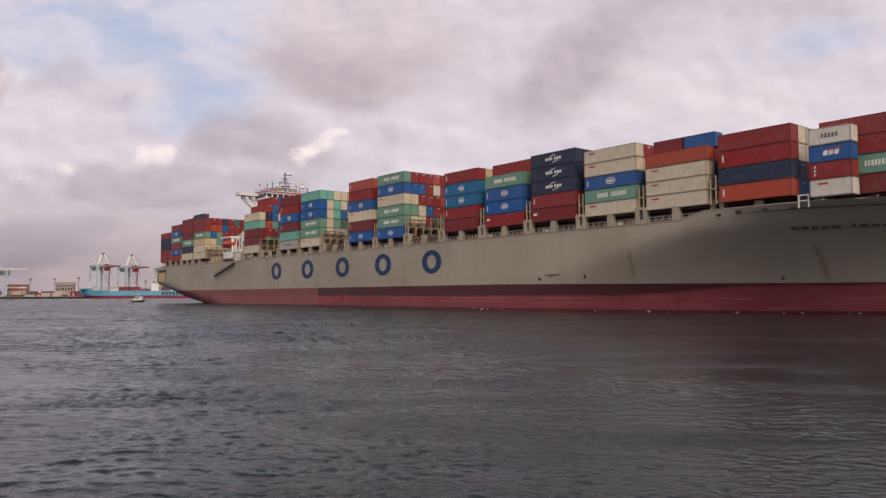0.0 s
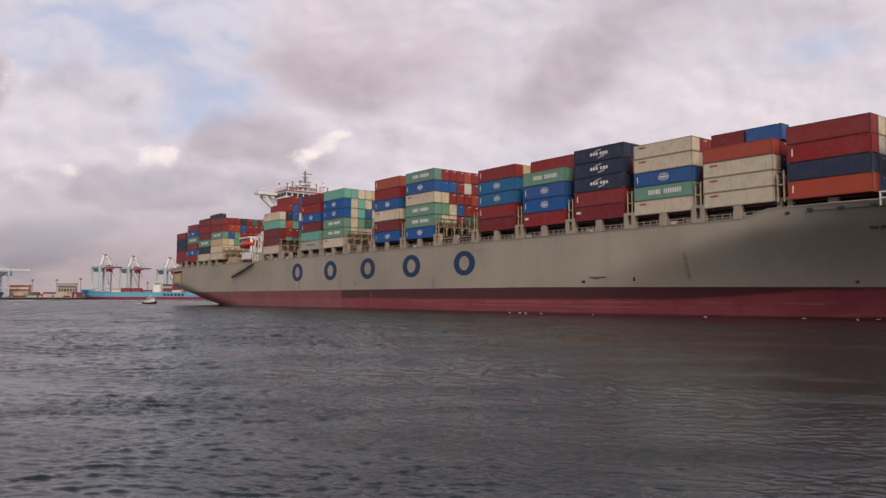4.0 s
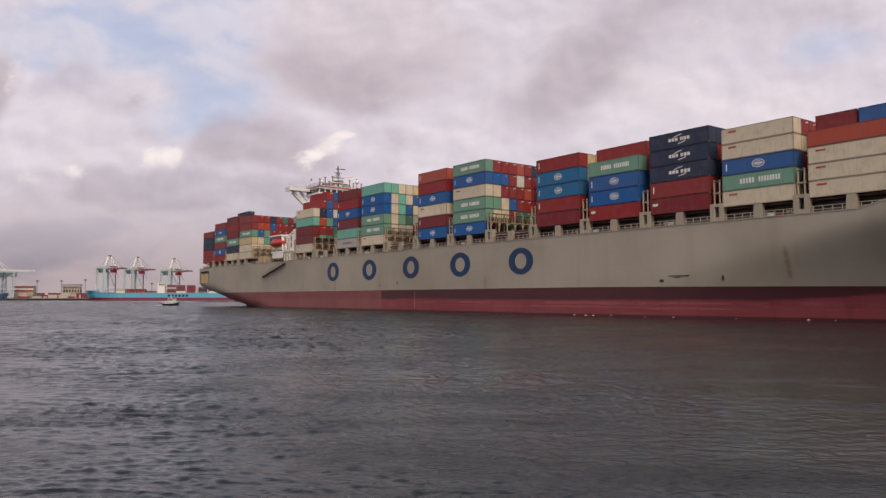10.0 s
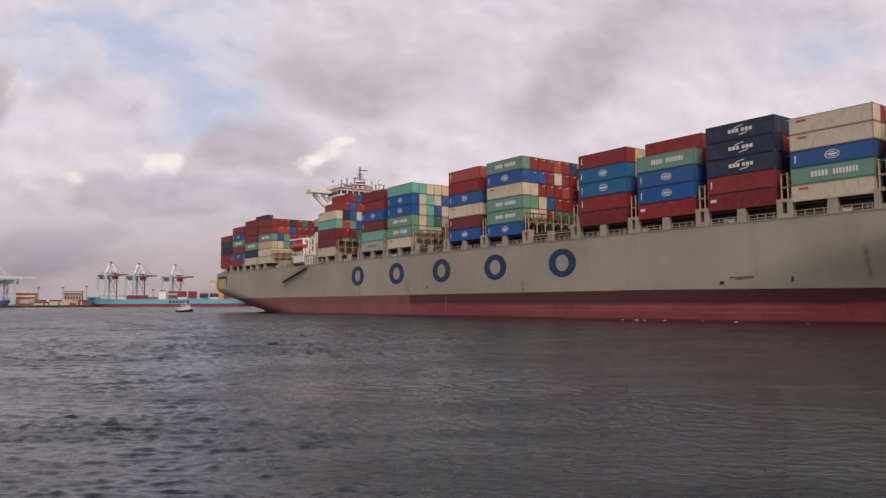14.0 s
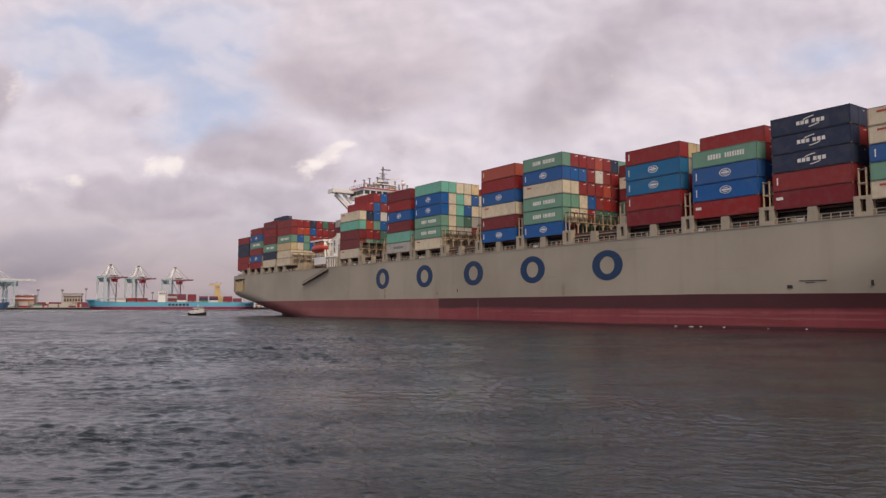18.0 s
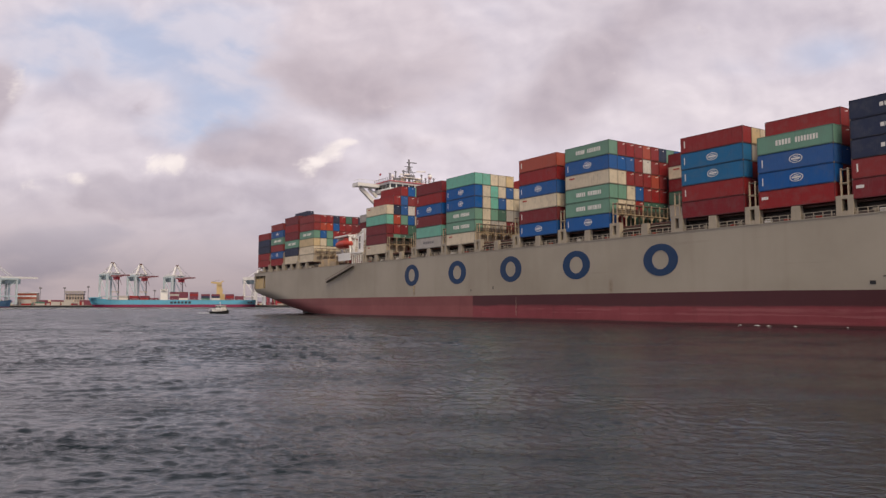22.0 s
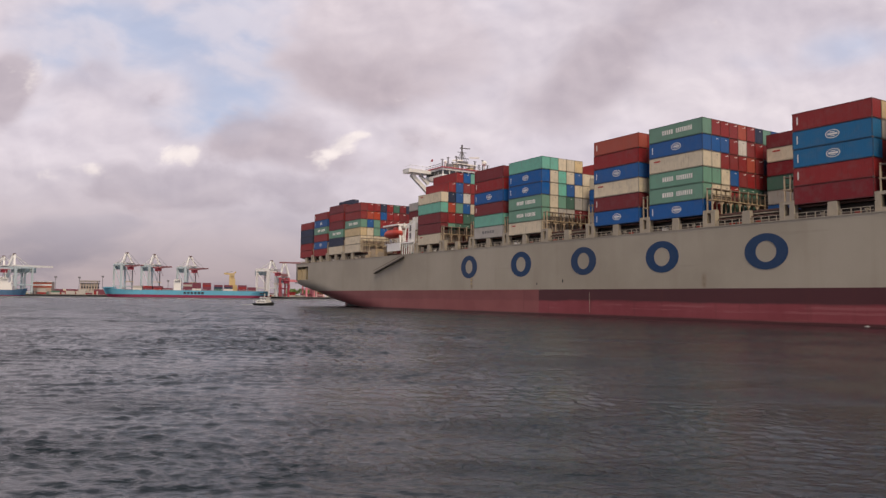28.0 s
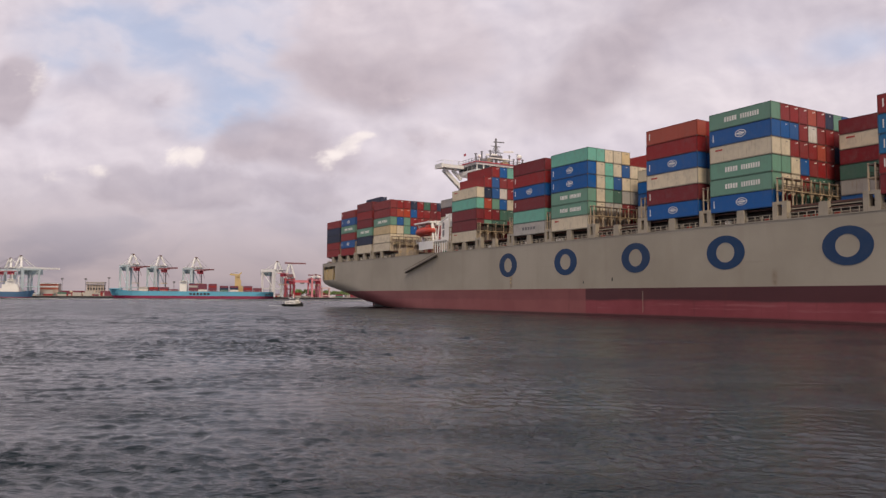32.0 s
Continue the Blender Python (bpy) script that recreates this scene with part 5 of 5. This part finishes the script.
faded = quay_crane(152, 40, CRANE_PINK, CRANE_PINK, "faded red quay crane farther along the quay", 13, 33, 41, 6, 4, 8)
bars("top_jib", [(-13, 8, 0, 2.2, 35.5, 37.2)], CRANE_MAROON, faded, "dark red jib")


def make_yard_frame():
    g = shore_thing("yard_gantry", "low pale pink yard gantry by the quay trees", "crane", 168, 40, QUAY_Z)
    for x in (-6, 6):
        for y in (0, 8):
            sticks("leg", [((x, y, 0), (x, y, 15), 1.3)], PALE_PINK, g)
        sticks("side_beam", [((x, 0, 15), (x, 8, 15), 1.3)], PALE_PINK, g)
    for y in (0, 8):
        sticks("girder", [((-7, y, 15.4), (7, y, 15.4), 1.5)], PALE_PINK, g)
        sticks("tie_beam", [((-6, y, 3), (6, y, 3), 1.1)], PALE_PINK, g)


PALE_PINK = paint("pale_pink_crane_paint", (0.66, 0.46, 0.44), wear=0.2, rust=0.15, grain=0.4)
make_yard_frame()


def make_gantry():
    g = shore_thing("gantry_beam_crane", "pink-red yard gantry with one long beam", "crane", 130, 60, QUAY_Z)
    bars("girder", [(-26, 28, 0, 4, 24.2, 28.2)], CRANE_PINK, g)
    for x in (-24, 26):
        sticks("leg", [((x, -5, 0), (x, 2, 24.5), 1.8)], CRANE_PINK, g)
        sticks("leg", [((x, 9, 0), (x, 2, 24.5), 1.8)], CRANE_PINK, g)
    bars("hoist", [(-2, 4, -1, 5, 22, 24.2)], CRANE_DARK, g)


make_gantry()


def far_hull(bm, length, wide, high, bow_rise, red):
    """A ship's hull with raked bow and cut-up stern, bow to -x."""
    xs = [0, 0.02, 0.05, 0.09, 0.14, 0.2, 0.5, 0.8, 0.88, 0.94, 0.98, 1.0]
    zs = [-1.0, red, red + 0.01, high * 0.55, high]
    rows = []
    for s in xs:
        row = []
        for z in zs:
            k = (z + 1) / (high + 1)
            rake = (1 - k) * 0.035
            lift = bow_rise * max(0, (0.14 - s) / 0.14) * max(0, (z - red) / (high - red))
            b = wide / 2 * min(1.0, (max(0.0, s - rake) / 0.16) ** 0.6) * (1.0 if s < 0.86 else max(0.0, 1 - ((s - 0.86) / 0.14) ** 2 * (1 - k) * 1.15))
            row.append((s * length + rake * length * max(0.0, 1 - s * 8), b, z + lift))
        rows.append(row)
    for side in (-1, 1):
        grid = [[bm.verts.new((x, side * b, z)) for x, b, z in row] for row in rows]
        for i in range(len(xs) - 1):
            for j in range(len(zs) - 1):
                f = bm.faces.new((grid[i][j], grid[i + 1][j], grid[i + 1][j + 1], grid[i][j + 1]))
                f.material_index = 1 if j < 2 else 0
        if side == -1:
            first = grid
        else:
            for j in range(len(zs) - 1):
                bm.faces.new((first[-1][j], grid[-1][j], grid[-1][j + 1], first[-1][j + 1])).material_index = 1 if j < 2 else 0
            for i in range(len(xs) - 1):
                bm.faces.new((first[i][-1], first[i + 1][-1], grid[i + 1][-1], grid[i][-1])).material_index = 2


def make_turquoise_ship():
    s = shore_thing("moored_container_ship", "turquoise container ship with red bottom, moored at the quay", "container ship", -150, -8, 0, 0)
    bm = bmesh.new()
    far_hull(bm, 234, 30, 10.6, 3.6, 3.9)
    part("hull", mesh_of("hull", bm, TURQUOISE, FAR_RED, DECK), None, s, "turquoise hull with red bottom")
    bars("deckhouse", [(98, 108, -13, 13, 10, 26), (99, 107, -15, 15, 24, 26.5)], WHITE, s, "cream-white deckhouse")
    for k in range(5):
        bars("deckhouse_window", [(99 + 1.7 * k, 100.2 + 1.7 * k, -15.1, -14.9, 24.9, 25.9)], GLASS, s)
    bars("forecastle", [(4, 18, -8, 8, 13.0, 14.4)], TURQUOISE, s)
    sticks("foremast", [((14, 0, 13), (14, 0, 24), 0.7)], CRANE_WHITE, s)
    bars("funnel", [(112, 118, -4, 4, 10, 23)], FAR_BLUE, s, "dark blue funnel")
    for x, w in ((114, 3.4), (119, 3.4), (124, 3.2), (129, 3.2), (134, 3.4), (139, 3.4)):
        bars("hull_lettering", [(x - 2, x + w - 2, -15.3, -15.0, 5.4, 8.4)], MARK_DARK, s, "dark letter bar")
    for x in (222, 226):
        bars("hull_lettering", [(x, x + 2.6, -14.2, -13.8, 6.4, 8.2)], MARK_DARK, s, "dark letter bar")
    sticks("deck_railing", [((22, -14.8, 11.6), (228, -14.8, 11.6), 0.16)], CRANE_WHITE, s)
    return s


make_turquoise_ship()


rng = random.Random(23)


def make_far_cargo():
    """Boxes on the moored ship, and stacks in the yard behind the quay."""
    names = ["red", "maroon", "orange", "cream", "blue", "white", "navy", "bottle", "grey"]
    bm = bmesh.new()
    for x0, tiers, choice in ((-107, 2, ("white", "grey")), (-93, 2, ("maroon", "red")), (-79, 2, ("red", "maroon")), (-66, 1, ("maroon",)), (-38, 4, ("maroon", "maroon", "grey", "maroon")), (-25, 4, ("white", "maroon", "maroon", "maroon")),
                              (-10.5, 4, ("maroon", "maroon", "red", "maroon")), (6, 3, ("bottle", "navy", "maroon")), (20.5, 3, ("white", "navy", "maroon")), (41, 3, ("maroon", "red", "maroon")), (55, 2, ("maroon", "maroon"))):
        for row in range(10):
            for k in range(tiers):
                y = -20.5 + row * 2.5
                color = choice[k % len(choice)] if row < 2 else rng.choice(choice)
                box(bm, x0, x0 + LONG, y, y + WIDE, 10.7 + k * HC, 10.68 + (k + 1) * HC, names.index(color))
    far_paints = [PLUM if k == "maroon" else PAINT[k] for k in names]
    ob = new("moored_ship_cargo", mesh_of("moored_ship_cargo", bm, *far_paints))
    ob.matrix_basis = SHORE
    tagged(ob, "red, maroon and dark containers on the moored ship's deck", "containers", kind="stuff")
    bm = bmesh.new()
    for k in range(130):
        x = rng.uniform(-250, -150) if k % 2 == 0 else rng.uniform(-330, 250)
        y, tiers = rng.uniform(50, 110), rng.choice((1, 2, 2, 3))
        for t in range(tiers):
            box(bm, x, x + LONG, y, y + WIDE, QUAY_Z + t * STD, QUAY_Z - 0.02 + (t + 1) * STD, rng.choice((0, 8, 1, 1, 1, 8, 7, 8, 0, 3)))
    ob = new("yard_containers", mesh_of("yard_containers", bm, *far_paints))
    ob.matrix_basis = SHORE
    tagged(ob, "red, orange and mixed containers stacked in the yard ashore", "containers", kind="stuff")


make_far_cargo()


def make_yellow_crane():
    c = shore_thing("yellow_ship_crane", "yellow deck crane with a stepped tower", "crane", 33, 6, QUAY_Z)
    bars("tower", [(-6, 7, -4, 4, 0, 17), (-5, 4, -3, 3, 17, 26), (-5, 2.5, -2.4, 2.4, 26, 35)], YELLOW, c)
    sticks("jib", [((2, 0, 33.5), (-13, 0, 34.5), 2.6)], YELLOW, c)
    sticks("jib_stay", [((-1, 0, 38), (-12, 0, 35.5), 0.5)], CRANE_DARK, c)
    sticks("counter_arm", [((0, 0, 34), (5, 0, 37.5), 1.8)], YELLOW, c)
    bars("cab", [(-3.4, 2.6, -3.4, 3.0, 30.5, 33.6)], YELLOW, c)
    sticks("stair", [((4, -2.5, 8 + 4 * k), (-1, -2.5, 12 + 4 * k), 0.9) for k in range(5)], YELLOW, c)


make_yellow_crane()


def make_left_ship():
    s = shore_thing("moored_cargo_ship", "blue cargo ship with white deckhouse, moored at the quay", "cargo ship", -247, -6, 0, 180)
    bm = bmesh.new()
    far_hull(bm, 120, 20, 8.2, 2.5, 1.0)
    part("hull", mesh_of("hull", bm, FAR_BLUE, FAR_RED, DECK), None, s, "dull blue hull")
    bars("deckhouse", [(18, 46, -8, 8, 8, 13), (20, 40, -7, 7, 13, 18.5), (24, 36, -7, 7, 18.5, 23), (25, 33, -9, 9, 23, 26)], WHITE, s, "white deckhouse")
    for x in (20, 44):
        sticks("derrick_post", [((x, 3, 8), (x, 3, 29), 1.3)], CRANE_WHITE, s)
        sticks("derrick_boom", [((x, 3, 14), (x + 14, 3, 27), 0.8)], CRANE_WHITE, s)
    sticks("mast", [((29, 0, 26), (29, 0, 34), 0.6)], WHITE, s)
    for k in range(6):
        bars("deckhouse_window", [(25.4 + 1.2 * k, 26.2 + 1.2 * k, 8.9, 9.1, 24.2, 25.3)], GLASS, s)
    bars("cargo_hatch", [(44, 80, -7, 7, 8, 11)], ROOF_RED, s)


make_left_ship()


def make_buildings():
    b = shore_thing("warehouse", "low warehouse with red sheet roof and pale wall", "warehouse", -230, 70, QUAY_Z)
    bars("wall", [(-14, 14, 0, 22, 0, 18)], WALL_TAN, b)
    bars("roof", [(-15, 15, -1, 23, 18, 19)], CRANE_WHITE, b, "white roof edge")
    bars("band", [(-14.2, 14.2, -0.3, 0, 14.8, 17.6)], ROOF_RED, b, "red sheet cladding")
    bars("band", [(-14.2, 14.2, -0.3, 0, 12.4, 14.7)], CRANE_WHITE, b, "white sheet cladding")
    bars("band", [(-14.2, 14.2, -0.3, 0, 9.4, 12.3)], ROOF_RED, b, "red sheet cladding")
    for k in range(5):
        bars("door", [(-12.5 + 5.3 * k, -9.5 + 5.3 * k, -0.4, -0.1, 0, 4.6)], CRANE_DARK, b)
    b = shore_thing("port_building", "grey concrete port building with pillars and flat roof", "building", -168, 80, QUAY_Z)
    bars("wall", [(-12, 12, 0, 18, 0, 17)], WALL_GREY, b)
    bars("roof", [(-13.2, 13.2, -1.5, 19, 19.6, 21.6)], WALL_GREY, b)
    bars("roof", [(-13.2, 13.2, -1.5, 19, 17, 18)], CRANE_DARK, b)
    for k in range(7):
        x = -12.2 + 3.9 * k
        bars("pillar", [(x, x + 1.1, -1.2, -0.1, 0, 19.6)], WALL_TAN, b)
        bars("window", [(x + 1.4, x + 3.4, -0.12, 0.1, 3.2, 5.4), (x + 1.4, x + 3.4, -0.12, 0.1, 9.6, 12.4)], GLASS, b)
    for x, h in ((-212, 27), (-181, 27), (-150, 29), (-60, 24), (210, 26)):
        p = shore_thing("floodlight_mast", "thin grey floodlight mast in the yard", "light mast", x, 66, QUAY_Z, 0, "floodlight masts")
        sticks("pole", [((0, 0, 0), (0, 0, h - 2), 0.8)], CRANE_DARK, p, "", 6)
        bars("lamp_head", [(-1.8, 1.8, -0.8, 0.8, h - 2.4, h)], CRANE_DARK, p)
    for k in range(12):
        x = -330 + 55 * k + rng.uniform(-12, 12)
        w, h, d = rng.uniform(14, 34), rng.uniform(6, 12), rng.uniform(14, 22)
        s = shore_thing("port_shed", "low far shed with shallow roof behind the yard", "shed", x, 180 + rng.uniform(0, 60), QUAY_Z)
        bars("wall", [(-w / 2, w / 2, 0, d, 0, h)], rng.choice((WALL_TAN, WALL_GREY, WALL_GREY)), s)
        bm = bmesh.new()
        prism(bm, [(-w / 2 - 0.6, h), (w / 2 + 0.6, h), (0, h + 2.4)], -0.6, d + 0.6)
        part("roof", bm, rng.choice((ROOF_RED, CRANE_DARK, WALL_GREY)), s)


make_buildings()


def make_tree(x, y, high, seed):
    r = random.Random(seed)
    t = shore_thing("tree", "bushy green tree behind the quay", "tree", x, y, QUAY_Z, 0, "quay trees")
    bm = bmesh.new()
    beam(bm, (0, 0, 0), (0.2, 0, high * 0.5), 0.7, None, 7)
    for k in range(5):
        a = k * 1.26
        beam(bm, (0.1, 0, high * 0.35), (math.cos(a) * high * 0.25, math.sin(a) * high * 0.25, high * 0.7), 0.25, None, 5)
    part("trunk", bm, DECK, t)
    bm = bmesh.new()
    for k in range(260):
        a, e, d = r.uniform(0, 6.28), r.uniform(-0.5, 1.2), r.uniform(0.45, 1.0) * high * 0.42
        c = Vector((math.cos(a) * math.cos(e) * d * 1.2, math.sin(a) * math.cos(e) * d * 1.2, high * 0.62 + math.sin(e) * d))
        q = Euler((r.uniform(0, 6), r.uniform(0, 6), r.uniform(0, 6))).to_matrix() * r.uniform(0.5, 1.1)
        bm.faces.new([bm.verts.new(c + q @ Vector(p)) for p in ((-1, -0.6, 0), (1, -0.5, 0.2), (0.8, 0.7, 0), (-0.7, 0.6, 0.3))])
    part("crown", bm, LEAF, t)


for k in range(16):
    make_tree(118 + 6.2 * k + rng.uniform(-2, 2), 95 + rng.uniform(-12, 25), rng.uniform(9, 14), k)


# ---- pilot boat ----
def make_boat():
    b = new("pilot_boat")
    tagged(b, "small dark-hulled harbour boat with a white cabin", "boat")
    bm = bmesh.new()
    xs = [-4.6, -4.2, -2, 0.5, 2.6, 4.0, 5.0]
    half = [1.45, 1.55, 1.65, 1.65, 1.3, 0.75, 0.02]
    rise = [0.0, 0.0, 0.0, 0.05, 0.22, 0.42, 0.6]
    rows = []
    for x, h, r in zip(xs, half, rise):
        rows.append([bm.verts.new((x, s * h * k, z)) for s, k, z in ((-1, 1.0, 0.75 + r), (-1, 0.86, 0.2), (-1, 0.6, -0.5), (1, 0.6, -0.5), (1, 0.86, 0.2), (1, 1.0, 0.75 + r))])
    for a, c in zip(rows[:-1], rows[1:]):
        for j in range(5):
            bm.faces.new((a[j], c[j], c[j + 1], a[j + 1]))
        bm.faces.new((a[0], a[5], c[5], c[0]))
    bm.faces.new(rows[0])
    part("hull", bm, RUBBER, b, "black hull")
    bars("fender_strip", [(-4.5, 2.0, -1.78, -1.6, 0.55, 0.8)], RUBBER, b)
    bars("cabin", [(-3.1, 2.4, -1.25, 1.25, 0.7, 1.9)], WHITE, b, "white cabin")
    bars("wheelhouse", [(-1.2, 1.9, -1.1, 1.1, 1.9, 2.95)], WHITE, b)
    bars("roof", [(-1.5, 2.2, -1.25, 1.25, 2.95, 3.1)], WHITE, b)
    for x in (-1.0, -0.2, 0.6, 1.3):
        bars("window", [(x, x + 0.5, -1.14, -1.08, 2.2, 2.75)], GLASS, b)
    for x in (-2.2, -1.2, -0.2, 0.8):
        bars("port_hole", [(x, x + 0.4, -1.29, -1.23, 1.15, 1.55)], GLASS, b)
    sticks("mast", [((0, 0, 3.1), (0, 0, 4.6), 0.12), ((0, -0.5, 4.0), (0, 0.5, 4.0), 0.08)], WHITE, b)
    sticks("guard_rail", [((-4.3, -1.45, 1.9), (-2.7, -1.45, 1.9), 0.07), ((2.0, -1.3, 2.0), (4.6, -0.3, 2.4), 0.07)] + [((x, -1.45, 1.05), (x, -1.45, 1.9), 0.07) for x in (-4.3, -3.5, -2.7)], WHITE, b)
    bm = bmesh.new()
    bmesh.ops.create_cone(bm, cap_ends=True, segments=12, radius1=0.45, radius2=0.45, depth=0.3, matrix=Matrix.Translation((4.6, -0.4, 1.1)) @ Matrix.Rotation(1.3, 4, "X"))
    part("tyre_fender", bm, RUBBER, b, "black tyre on the bow")
    bm = bmesh.new()
    for k in range(14):
        x = -4.6 - k * 0.5
        box(bm, x - 0.35, x + 0.3, -0.6 - 0.05 * k, 0.6 + 0.05 * k, -0.05, 0.14 - 0.006 * k)
    part("wash", bm, FOAM_AND_SHEEN, b, "white wash behind the boat")
    return b


boat = make_boat()


# ---- what moves ----
def motions():
    times = [0, 2, 4, 6, 8, 10, 12, 14, 16, 18, 20, 22, 24, 26, 28, 30, 32]
    walk(ship, [(t, ship_pose(t)) for t in times])
    for ob, m in CARRIED:
        walk(ob, [(t, ship_pose(t) @ m) for t in times])
    rows = []
    for k, (t, x, y) in enumerate(BOAT_WAY):
        rows.append((t, pose(x, y, 0.05 * math.sin(1.7 * t), 1.2 * math.sin(1.1 * t), 0.8 * math.sin(1.4 * t), 20)))
    walk(boat, rows)
    walk(water, [(t, pose(0.24 * t, -0.20 * t, 0)) for t in (0, 16, 32)])


motions()
